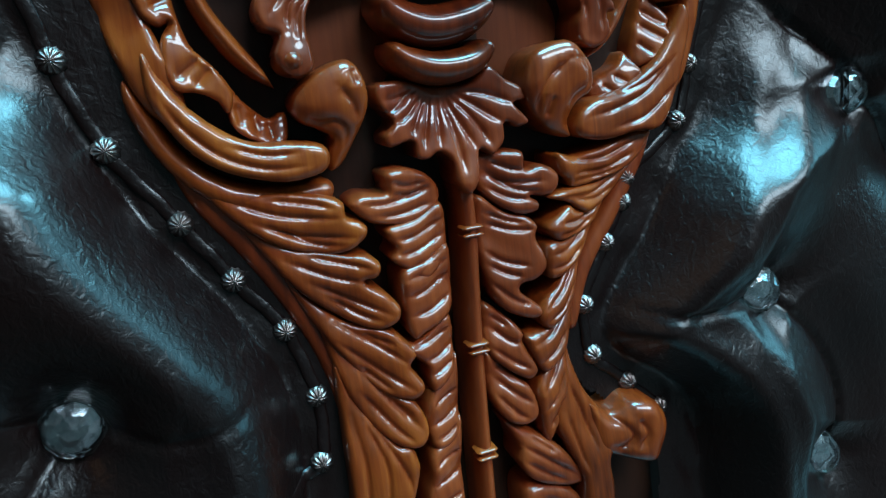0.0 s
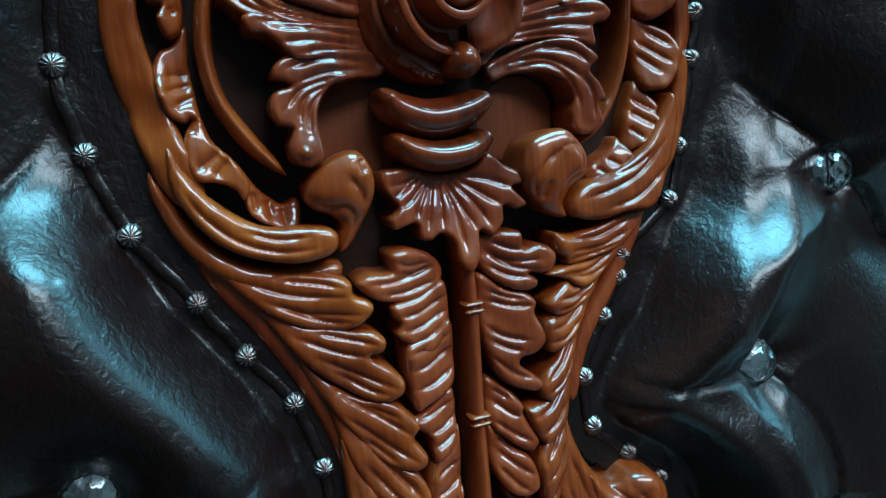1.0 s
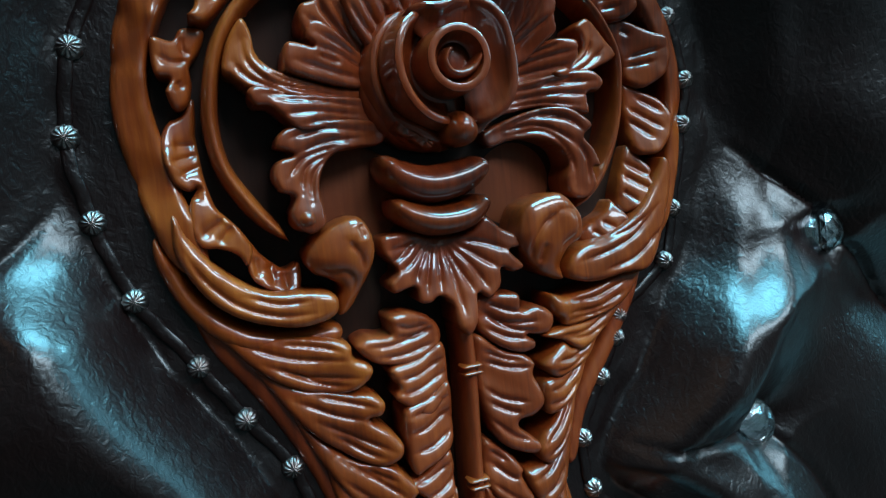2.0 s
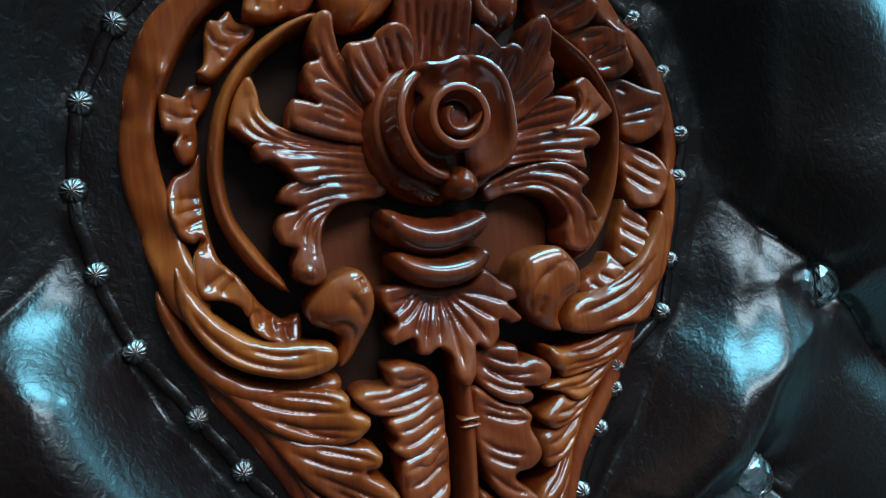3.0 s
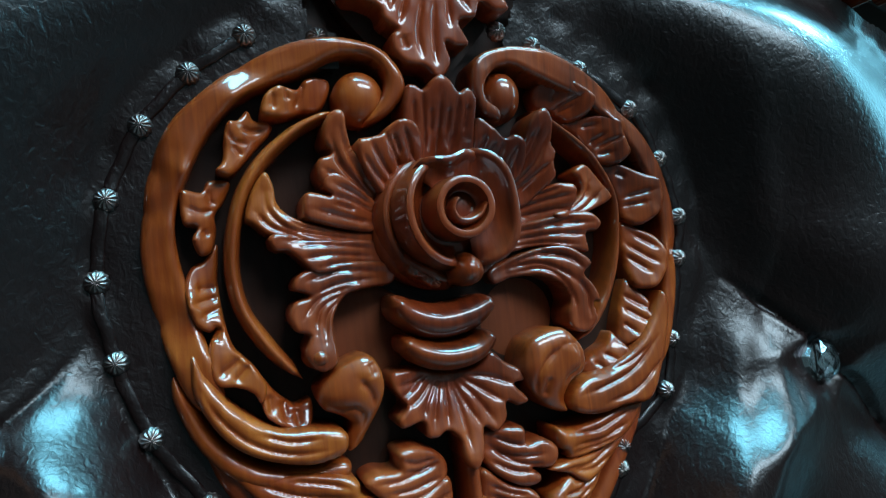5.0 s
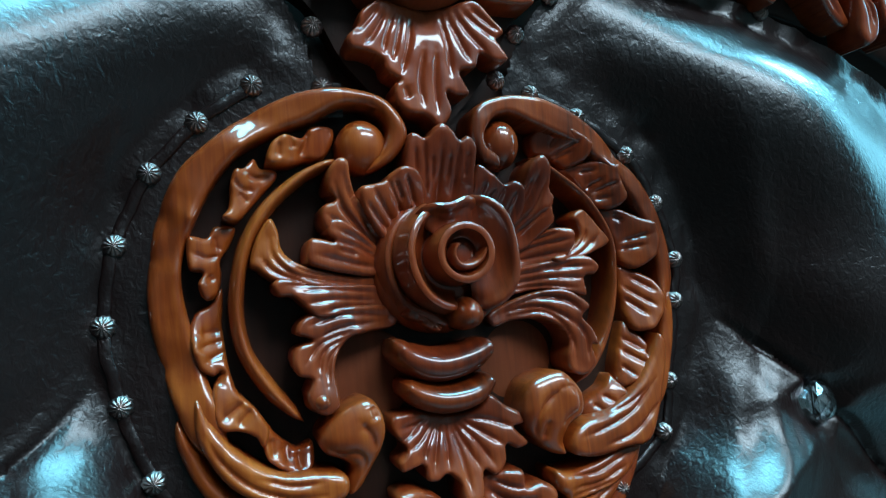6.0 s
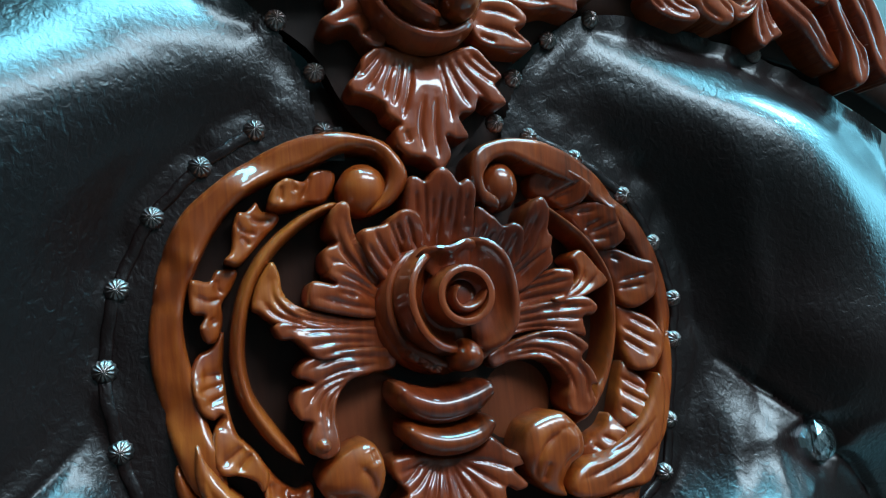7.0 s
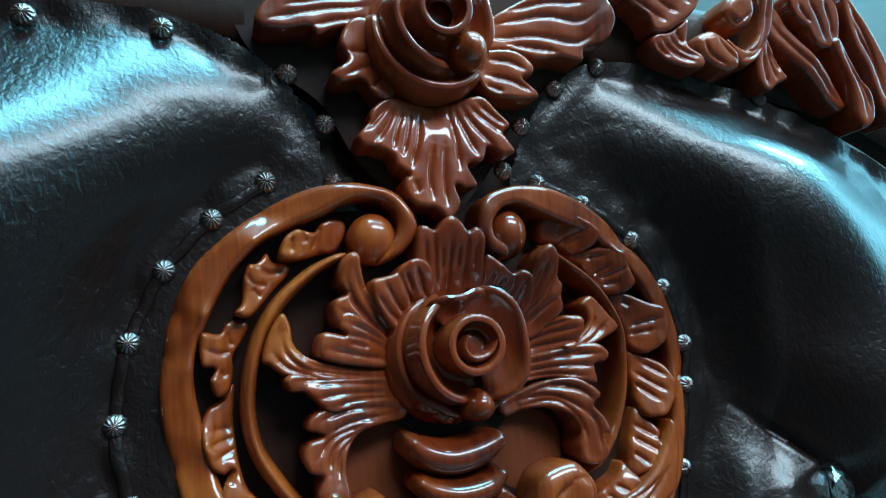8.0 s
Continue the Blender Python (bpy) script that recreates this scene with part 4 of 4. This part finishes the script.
part("leaf_column", *carve([(22, -178), (27, -176), (36, -173), (55.5, -156), (47, -187), (33, -198), (26.5, -192.5)], 4, [(27, -184, 17), (50, -168, 8)], [[(26.5, -181.5), (38, -178.5), (51, -167)], [(28.5, -191.5), (38.5, -188), (48, -178)]], edge=4), WOOD, panel, "overlapping carved leaf of the splat", sharp=180)
part("leaf_column", *carve([(24.5, -208.5), (28, -199.5), (38.5, -189.5), (49, -175.5), (44.5, -207.5), (37, -225.5), (29, -235.5), (26, -222.5)], 4, [(27.5, -209, 17), (45, -189.5, 8), (30, -229.5, 13)], [[(29.5, -206.5), (37, -199.5), (45.5, -188)], [(28.5, -217), (36.5, -211.5), (44, -199.5)], [(30, -228), (36, -220.5), (40.5, -212.5)]], edge=4), WOOD, panel, "overlapping carved leaf of the splat", sharp=180)
part("volute_leaf", *carve([(34, -222.5), (43.5, -194.5), (47.5, -171.5), (49, -196), (53.5, -213.5), (63, -228.5), (67, -240.5), (62, -253.5), (62.5, -271), (56.5, -297.5), (41.5, -292.5), (44.5, -262), (39, -242)], 4, [(45.5, -189, 8), (54.5, -228, 13), (47.5, -253.5, 18), (62, -248.5, 18)], [[(43.5, -206.5), (49.5, -226.5), (55, -246.5)], [(40, -221), (44, -240.5), (48.5, -257)]], edge=5), WOOD, panel, "curling volute leaf at the foot", sharp=180)
part("volute_eye", *carve([(53, -219), (66, -229), (79, -224), (91.5, -227), (97, -238.5), (93, -252), (86, -260), (68.5, -253.5), (56, -246), (54, -234.5)], 4, [(57.5, -229.5, 16), (84.5, -240, 24), (65.5, -247, 18)], [[(55.5, -224), (69, -233), (75, -241), (70, -246.5), (59.5, -243)], [(77.5, -231.5), (82.5, -241), (76, -250)]], edge=8, cut=3, width=2), WOOD, panel, "glossy curled volute at the foot", sharp=180)
part("foot_leaf", *carve([(7, -219), (17, -225.5), (30.5, -235.5), (38.5, -244), (49.5, -261), (36.5, -261.5), (18, -253), (11.5, -243), (12, -233)], 4, [(11, -224, 11), (29.5, -240, 17), (47, -260.5, 12)], [[(13, -232), (26, -242.5), (44, -258)], [(13.5, -240.5), (25, -250), (37, -258.5)], [(18, -229), (31, -240)]], edge=4), WOOD_RED, panel, sharp=180)
part("foot_leaf", *carve([(14, -255.5), (30, -258.5), (42, -268), (46.5, -285), (40.5, -302), (14.5, -293), (10, -270)], 4, 14, [[(19.5, -261), (31.5, -269), (40, -282.5)]], edge=5), WOOD_RED, panel, sharp=180)
part("stem", *band([(1, -98, 5), (1, -120, 5), (-1, -150, 5), (-3, -178, 5), (-6, -233, 5), (-9, -290, 5)], 4, 13, power=2), WOOD_RED, panel, "slender turned stem with fine collars")
for x, z in ((1, -120), (-3, -177), (-6, -231)):
    for dz in (-1.8, 1.8):
        part("stem_collar", *band([(x - 5.5, z + dz, 1), (x, z + dz, 1), (x + 5.5, z + dz, 1)], -8, 2.4, n=12, m=9, skirt=6, taper=(0.2, 0.2)), WOOD, panel)
part("side_board", *band([(-128, -58, 5), (-116, -84, 8), (-98, -112, 8), (-83, -142, 7), (-73, -170, 6), (-68, -200, 6), (-70, -240, 6), (-80, -290, 6)], 10, 10, power=2.4, taper=(0.2, 0)), WOOD_RED, panel)
part("side_board", *band([(112, -82, 4), (100, -102, 6), (84, -126, 6), (64, -154, 6), (53, -185, 5)], 9, 9, power=2.4, taper=(0.2, 0.1)), WOOD_RED, panel)

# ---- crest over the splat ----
crest = part("crest", *slab(curve([(-10, 100), (-42, 134), (-60, 165), (-95, 192), (-95, 225), (0, 235), (110, 225), (104, 196), (60, 165), (38, 130), (10, 100), (0, 96)], 60), 7, 20), SHADED_BACKING, sofa, "carved teak crest with a rose over the splat", smooth=False)
part("palmette", *carve([(-36, 156.5), (-25, 163.5), (-9.5, 161.5), (10, 162), (27, 165.5), (37, 156), (43, 148.5), (38.5, 144), (44, 133.5), (36, 131.5), (28.5, 136.5), (24.5, 128.5), (15.5, 126), (20, 115), (13, 113), (7, 115), (9, 105.5), (4.5, 98), (0, 96.5), (-6, 102.5), (-15.5, 104.5), (-21.5, 111), (-21.5, 118.5), (-18.5, 121.5), (-25, 126), (-27, 132), (-35.5, 136), (-42.5, 137), (-44.5, 142.5), (-38, 149.5)], 2, [(0, 161, 2), (-40, 142.5, 14), (-20.5, 115.5, 15), (0.5, 101.5, 16), (41.5, 135, 14), (17.5, 115, 14), (-0.5, 130.5, 14)], [[(-22, 158.5), (-29, 147), (-37, 137.5)], [(-17, 158), (-23, 145.5), (-26.5, 133)], [(-13, 157.5), (-17.5, 142.5), (-21.5, 130)], [(-8, 157), (-11.5, 141), (-18, 122)], [(-3, 139.5), (-7, 121.5), (-6, 105)], [(3, 138), (1, 118.5), (1, 101.5)], [(8, 157.5), (10, 139.5), (10.5, 121)], [(11.5, 158), (17, 143), (22.5, 129.5)], [(15.5, 159), (23.5, 146), (34.5, 133.5)], [(19.5, 160), (29.5, 150.5), (40.5, 142.5)], [(24, 162), (32.5, 154), (41, 147.5)], [(-16, 118.5), (-14, 111)], [(-25.5, 160.5), (-34.5, 150), (-41, 144.5)]], cut=2.4, width=1.6), WOOD_RED, crest, "fan-shaped palmette leaf with furrows", sharp=180)
part("acanthus_leaf", *carve([(-51, 191), (-47.5, 181), (-57, 173), (-50.5, 168.5), (-40, 171.5), (-32.5, 163), (-23, 164), (-20.5, 181.5), (-28.5, 202), (-43, 204)], 2, [(-52.5, 174.5, 17), (-23.5, 181.5, 8)], [[(-49.5, 172), (-39, 178), (-26.5, 182.5)], [(-36.5, 166.5), (-30, 173.5), (-23.5, 178.5)], [(-48, 186), (-38.5, 186.5), (-27.5, 188.5)]]), WOOD_RED, crest, sharp=180)
part("acanthus_leaf", *carve([(-90.5, 196), (-92.5, 202), (-85.5, 211), (-65.5, 219.5), (-36, 222), (-24.5, 211), (-31.5, 199), (-49.5, 198.5), (-61.5, 193.5), (-66.5, 197.5), (-78, 195.5)], 2, [(-88.5, 201, 15), (-64, 195.5, 14), (-30.5, 210.5, 8)], [[(-86, 200), (-60.5, 207), (-33.5, 212)], [(-65.5, 197.5), (-52, 202), (-34, 206)], [(-77.5, 207.5), (-57, 213), (-33.5, 216.5)]]), WOOD_RED, crest, sharp=180)
part("acanthus_leaf", *carve([(29.5, 205), (58.5, 221.5), (84.5, 230), (107, 224), (114.5, 211), (108, 198), (93.5, 193), (91.5, 185.5), (77.5, 188), (63, 186), (45.5, 191.5), (28.5, 192.5)], 2, [(106, 213.5, 18), (81.5, 192, 14), (32.5, 202.5, 8)], [[(34, 198.5), (64, 199.5), (89.5, 196.5), (104.5, 206.5)], [(40, 206.5), (68.5, 211), (90.5, 208.5), (102.5, 214.5)], [(46, 195), (63.5, 192.5), (78, 189.5)], [(47.5, 214), (72.5, 219), (95, 218.5)]], cut=2.4), WOOD_RED, crest, sharp=180)
part("acanthus_leaf", *carve([(28.5, 188.5), (39, 192), (51.5, 189.5), (59.5, 182), (58, 176.5), (52.5, 175), (61, 167.5), (60.5, 163.5), (47.5, 163), (32, 166.5), (26, 177.5)], 2, [(56, 180, 15), (56.5, 165.5, 14), (30, 180.5, 8)], [[(32.5, 186.5), (45.5, 184), (55.5, 178)], [(32, 177.5), (45, 173.5), (58.5, 166.5)], [(31, 172), (41, 167)]]), WOOD_RED, crest, sharp=180)
crest_rose = part("rose", *blob(-1, 196, -4, 36, 33, 14, n=40, m=18), WOOD_RED, crest, "carved teak rose with rolled petals")
for cx, cz, a0, a1, base, lip, core, wave, ends in (
    (-1, 197, 165, 325, (37, -4), (33, -20), (22, -12), 0.5, 0.35),
    (-1, 199, -50, 75, (35, -6), (30, -26), (17, -18), 1.0, 0.3),
    (-1, 199, 120, 285, (30, -8), (25, -29), (14, -16), 0.5, 0.35),
    (0, 201, 0, 360, (17, -14), (14, -33), (7, -24), 0.0, 0),
):
    part("petal", *petal_wall(cx, cz, a0, a1, base, lip, core, wave=wave, ends=ends), WOOD_RED, crest_rose)
part("rosebud", *blob(15, 183, -22, 10, 10, 12), WOOD, crest)

# carved rail that falls away from the crest
rail = part("crest_rail", *band([(96, 214, 20), (150, 212, 24), (220, 206, 26), (290, 192, 26), (350, 170, 22), (420, 130, 20)], 14, 8, skirt=14), SHADED_BACKING, sofa, "carved teak crest rail of scrolls and leaves")
part("acanthus_leaf", *carve([(120.5, 230.5), (137.5, 217), (145, 206), (162, 211.5), (178, 224.5), (181.5, 242.5), (143.5, 242.5)], 2, 14, [[(126, 228), (142, 219), (153.5, 212.5)], [(139, 235.5), (150.5, 224.5), (162.5, 218.5)], [(151.5, 240), (163.5, 230.5), (171.5, 224.5)]], cut=2.6), WOOD_RED, rail, sharp=180)
part("acanthus_leaf", *carve([(143, 198), (144.5, 205), (158.5, 208.5), (171, 216), (169.5, 200), (177.5, 193), (178, 185.5), (168, 184), (152.5, 189.5)], 2, [(147, 199, 12), (176, 188, 17), (162.5, 206.5, 10)], [[(149.5, 203), (159.5, 194.5), (172.5, 187)], [(156, 205.5), (164, 197), (174, 190.5)], [(146, 199.5), (155, 191.5)], [(162.5, 209.5), (166, 200)]], cut=2.6), WOOD_RED, rail, sharp=180)
part("scroll", *carve([(173.5, 203.5), (186.5, 208.5), (198, 202), (206, 194.5), (205, 185), (193, 182), (180.5, 188.5), (172.5, 194)], 2, 18, [[(177.5, 202), (182, 193.5), (195.5, 185)], [(188.5, 205), (195.5, 195.5), (205.5, 188.5)]], edge=7, cut=2.6), WOOD_RED, rail, sharp=180)
part("scroll", *carve([(196.5, 204), (212, 198), (222, 206), (226, 220), (227, 241.5), (239.5, 242.5), (236, 217), (230, 202), (218, 189.5), (206.5, 188)], 2, 16, [[(203, 200.5), (219, 197), (229, 211), (232.5, 235)], [(209, 191), (221, 195.5), (231.5, 207.5)]], edge=4, cut=2.6), WOOD_RED, rail, sharp=180)
part("scroll_eye", *carve([(196, 221), (202.5, 232), (218.5, 233.5), (222, 223), (214.5, 212), (203, 212.5)], 2, 17, [[(199.5, 219.5), (208, 214.5), (217.5, 222.5)]], edge=7, cut=2.6), WOOD_RED, rail, sharp=180)
part("leaf_tongue", *carve([(229, 209.5), (235.5, 199.5), (242, 187), (246.5, 180.5), (238, 176.5), (231, 172), (223.5, 176), (222.5, 191.5)], 2, 14, [[(230.5, 203), (234.5, 188.5), (238, 177.5)], [(227.5, 197), (229, 182.5), (230, 174)], [(234.5, 197.5), (240.5, 184)]], cut=2.6), WOOD_RED, rail, sharp=180)
part("leaf_tongue", *carve([(227.5, 217.5), (238.5, 231), (254.5, 212.5), (272.5, 194.5), (292.5, 175.5), (302, 165), (296.5, 161), (282.5, 166.5), (259.5, 183.5), (240.5, 200)], 2, [(235, 221.5, 12), (266, 191.5, 19), (298.5, 163, 10)], [[(234, 221), (252, 200.5), (275, 180.5), (294.5, 164.5)], [(242, 223), (260, 204), (280.5, 182.5)]], edge=5, cut=2.6), WOOD_RED, rail, sharp=180)
part("leaf_tongue", *carve([(250.5, 236), (272.5, 241.5), (291.5, 232), (292.5, 209), (284.5, 201.5), (272.5, 203.5), (264.5, 214), (254, 222)], 2, 16, [[(267, 234), (276, 219.5), (281, 204.5)], [(280, 234.5), (285.5, 220), (287, 205.5)], [(258, 229.5), (268.5, 217)]], cut=2.6), WOOD_RED, rail, sharp=180)
part("leaf_tongue", *carve([(295, 243), (311.5, 227), (327, 207.5), (337.5, 185.5), (341.5, 151.5), (326.5, 161.5), (316, 186.5), (302.5, 211)], 2, 17, [[(301.5, 232), (318, 206), (331, 175.5)], [(305.5, 217), (322, 192.5), (333, 163.5)]], cut=2.6), WOOD_RED, rail, sharp=180)
part("leaf_tongue", *carve([(284.5, 204), (290.5, 209), (298.5, 197.5), (308.5, 182.5), (318, 170.5), (318, 153), (308, 147), (302, 154.5), (299, 176), (290.5, 191)], 2, 18, [[(291, 204), (300.5, 187.5), (309, 170.5), (310.5, 151.5)], [(302.5, 185.5), (311.5, 172.5), (315, 157)]], edge=4, cut=2.6), WOOD_RED, rail, sharp=180)

# ---- leather pads ----
BUTTONS = [(-180, -168, 0), (163, -179, 8), (226, -78, 42), (203, -288, 30)]
CREASES = [
    (19, [(56, -170), (105, -180), (163, -182)]), (14, [(166, -182), (196, -214), (211, -252), (205, -288)]),
    (19, [(178, -22), (221, -62), (228, -78), (262, -104), (300, -150)]), (7, [(-180, -168), (-146, -176), (-113, -172), (-96, -168)]),
    (19, [(-230, -62), (-199, -43), (-178, -24), (-166, -8)]), (9, [(-180, -168), (-230, -230), (-260, -300)]), (7, [(-180, -168), (-240, -150), (-300, -140)]),
]
TOP = curve([(-380, 182), (-300, 200), (-200, 206), (-140, 202), (-106, 190), (-80, 172), (-65, 146), (-57, 118)], 80), curve([(46, 118), (60, 148), (80, 170), (101, 184), (136, 186), (198, 176), (267, 156), (324, 130), (400, 84)], 80)


def reach(x, z, line):
    """Distance of grid points from a line, and the side of it."""
    best = np.full(x.shape, 1e9)
    for (ax, az), (bx, bz) in zip(line[:-1], line[1:]):
        dx, dz = bx - ax, bz - az
        u = np.clip(((x - ax) * dx + (z - az) * dz) / (dx * dx + dz * dz + 1e-9), 0, 1)
        best = np.minimum(best, np.hypot(x - ax - u * dx, z - az - u * dz))
    return best


def ease(q):
    q = np.clip(q, 0, 1)
    return q * q * (3 - 2 * q)


def pad_relief(x, z, side):
    top, wood = TOP[0 if side < 0 else 1], (out_l if side < 0 else out_r)
    dw, dt = reach(x, z, wood), reach(x, z, top)
    inside = z < np.interp(x, top[:, 0], top[:, 1])
    dt = np.where(inside, dt, 0)
    d = np.minimum(dw, dt + 17)
    low = ease((-z - (72 if side > 0 else 15)) / 60)
    kw, kt = np.clip((dw - 23) / (105 - 72 * low), 0, 1), np.clip((dt - 3) / 168, 0, 1)
    k = np.clip((d - 23) / 40, 0, 1)
    full = 52 - 8 * low + 42 * ease((z - 5) / 130)
    soft = lambda q: np.sin(np.pi / 2 * np.clip(q * q / (q + 0.06) * 1.06, 0, 1))
    h = full * soft(kw) ** 0.85 * soft(kt)
    bx, bz, br, bh = (112, -150, 32, 14) if side > 0 else (-168, -128, 42, 5)
    h = h + bh * np.exp(-((x - bx) ** 2 + (z - bz) ** 2) / (2 * br * br)) * k
    if side > 0:
        h = h + 7 * np.exp(-((x - 196 + 0.12 * z) / 13) ** 2) * np.exp(-((z - 30) / 55) ** 2)
        h = h * soft(np.clip((356 - x) / 55, 0, 1)) ** 0.6
    else:
        h = h - 12 * np.clip((-x - 140) / 200, 0, 1) ** 1.4 * ease((z + 10) / 110)
    h = h + 0.7 * (np.sin(x / 4.7 + 1.7 * np.sin(z / 11)) + np.sin(z / 6.1 + 2.1 * np.sin(x / 9.3))) * np.exp(-((d - 20) / 8) ** 2)
    h = h + (3 * np.sin(x / 37 + z / 61) + 2 * np.sin(z / 29 - x / 53 + 1)) * k
    h = h - 11 * ease((dw - 48) / 80) * low
    if side > 0:
        h = h + 1.5 * np.cos((dw - 44) / 3.6) * np.exp(-((dw - 52) / 26) ** 2) * ease((-z - 50) / 30)
    valley = np.zeros(x.shape)
    for bx, bz, _ in BUTTONS:
        r2 = (x - bx) ** 2 + (z - bz) ** 2
        valley = np.maximum(valley, 20 * np.exp(-r2 / (2 * 24 ** 2)) + 9 * np.exp(-r2 / (2 * 11 ** 2)))
    seam = np.zeros(x.shape)
    for deep, line in CREASES:
        c = reach(x, z, curve(line, 24))
        valley = np.maximum(valley, deep * np.exp(-(c / 27) ** 2))
        seam = np.maximum(seam, deep * 0.26 * np.exp(-(c / 2.6) ** 2))
    h = h - (valley + seam) * k
    return 4 - h


def leather_pad(side):
    x = np.arange(0, 352 if side > 0 else 392, 2.0)
    z = np.arange(-330, 236, 2.0)
    gx, gz = np.meshgrid(side * (x + 0), z, indexing="ij")
    top, wood = TOP[0 if side < 0 else 1], (out_l if side < 0 else out_r)
    limit = np.interp(gz, wood[::-1, 1], np.abs(wood[::-1, 0])) - 4
    roof = np.interp(gx, top[:, 0], top[:, 1]) + 6
    inside = gz < roof + 2.0
    gz = np.minimum(gz, roof)
    y = pad_relief(gx, gz, side)
    keep = (np.abs(gx) > limit - 2.4) & inside & ((np.abs(gx) > 44) | (gz < 100))
    idx = -np.ones(gx.shape, int)
    idx[keep] = np.arange(keep.sum())
    v = np.stack([gx[keep], y[keep], gz[keep]], 1)
    a, b, c, d = idx[:-1, :-1], idx[1:, :-1], idx[1:, 1:], idx[:-1, 1:]
    ok = (a >= 0) & (b >= 0) & (c >= 0) & (d >= 0)
    faces = np.stack([a[ok], b[ok], c[ok], d[ok]], 1).tolist()
    return part("leather_pad", v, faces, LEATHER, sofa, "glossy dark brown leather pad, deeply tufted and creased")


def nail_mesh():
    n, rings = 48, 7
    v, f = [], []
    for i in range(rings):
        e = math.pi / 2 * i / (rings - 1)
        for j in range(n):
            a = 2 * math.pi * j / n
            r = 5.6 * math.cos(e) * (1 + 0.06 * math.cos(12 * a))
            v.append((r * math.cos(a) / 1000, (-4.4 * math.sin(e) + 0.9 * math.cos(12 * a) * math.sin(2 * e) ** 0.7) / 1000, r * math.sin(a) / 1000))
    mesh = bpy.data.meshes.new("nail")
    mesh.from_pydata(v, [], grid_faces(rings, n, True))
    mesh.materials.append(NAIL)
    mesh.shade_smooth()
    return mesh


NAIL_MESH = nail_mesh()
NAILS_L = [(-195, 201), (-136, 198), (-77, 178), (-59, 152), (-56, 121), (-91, 122), (-118, 104), (-141, 80), (-158, 47), (-165, 10), (-160, -27), (-148, -63), (-126, -97), (-109, -125), (-91, -152), (-82, -186), (-85, -218), (-107, -223)]
NAILS_R = [(235, 172), (110, 189), (80, 175), (56, 152), (42, 126), (63, 118), (92, 105), (124, 82), (142, 52), (152, 17), (149, -8), (138, -55), (129, -84), (95, -110), (92, -122), (80, -142), (64, -173), (66, -201), (86, -221), (104, -240)]


def crystal_button(x, z, y, parent, turn):
    n = 8
    rings = ((12.5, 0), (14, -3), (12, -7), (8.5, -10.5), (4.5, -12.6))
    v = []
    for i, (r, yy) in enumerate(rings):
        for j in range(n):
            a = 2 * math.pi * (j + 0.5 * (i % 2)) / n
            v.append((x + r * math.cos(a), y + yy, z + r * math.sin(a)))
    v += [(x, y + 5, z), (x, y - 13, z)]
    f = []
    for i in range(len(rings) - 1):
        for j in range(n):
            k = (j + 1) % n
            a, b, c, d = i * n + j, i * n + k, (i + 1) * n + k, (i + 1) * n + j
            f += [(a, b, c), (a, c, d)] if i % 2 else [(a, b, d), (b, c, d)]
    last = len(rings) * n
    for j in range(n):
        k = (j + 1) % n
        f += [(last, k, j), (last + 1, last - n + j, last - n + k)]
    v, ca, sa = np.array(v), math.cos(radians(turn)), math.sin(radians(turn))
    ex, ey = v[:, 0] - x, v[:, 1] - y
    v[:, 0], v[:, 1] = x + 0.92 * (ca * ex - sa * ey), y + sa * ex + ca * ey
    b = part("crystal_button", v, f, CRYSTAL, parent, "clear faceted crystal button in a tuft", smooth=False)
    part("button_base", *blob(x, z, y + 5.5, 11.5, 11.5, 10, n=9, m=5), FOIL, b, smooth=False)


def gimp(path, pad, side):
    """A folded leather strip that the nails hold down."""
    c = curve(path, 14 * len(path))
    y = np.minimum(5.0, pad_relief(c[:, 0], c[:, 1], side)) - 0.5
    rows = []
    t, nor = frame_of(c)
    wob = 0.25 * np.sin(np.arange(len(c)) * 0.9) + 0.3 * np.sin(np.arange(len(c)) * 0.37)
    for a in np.linspace(0, np.pi, 9):
        r = 3.0 * math.cos(a)
        rows.append(np.stack([c[:, 0] + nor[:, 0] * (r + wob), y - (1.3 + 0.5 * wob) * math.sin(a), c[:, 1] + nor[:, 1] * (r + wob)], 1))
    return part("gimp_strip", np.stack(rows, 1).reshape(-1, 3), grid_faces(len(c), 9), LEATHER, pad, "narrow folded leather strip under the nails")


for side, nails in ((-1, NAILS_L), (1, NAILS_R)):
    pad = leather_pad(side)
    gimp(nails[5:], pad, side)
    for x, z in nails:
        ob = new("nail", NAIL_MESH)
        ob.parent = pad
        y = min(4.0, float(pad_relief(np.array([x * 1.0]), np.array([z * 1.0]), side)[0])) if z < 190 else 2
        ob.location = to_world([(x, y, z)])[0]
    for x, z, turn in BUTTONS:
        if x * side > 0:
            y = float(pad_relief(np.array([x * 1.0]), np.array([z * 1.0]), side)[0])
            crystal_button(x, z, y - 6, pad, turn)

# plain left rail and back board are added; near-black stands for shade there
part("crest_rail", *band([(-96, 214, 18), (-200, 218, 22), (-300, 210, 22), (-400, 190, 20)], 14, 8, skirt=14), SHADED_BACKING, sofa)
part("back_frame", *slab([(-395, -750), (395, -750), (395, 90), (300, 176), (120, 222), (-110, 232), (-395, 212)], 30, 60), SHADED_BACKING, sofa, "dark wooden back board", smooth=False)
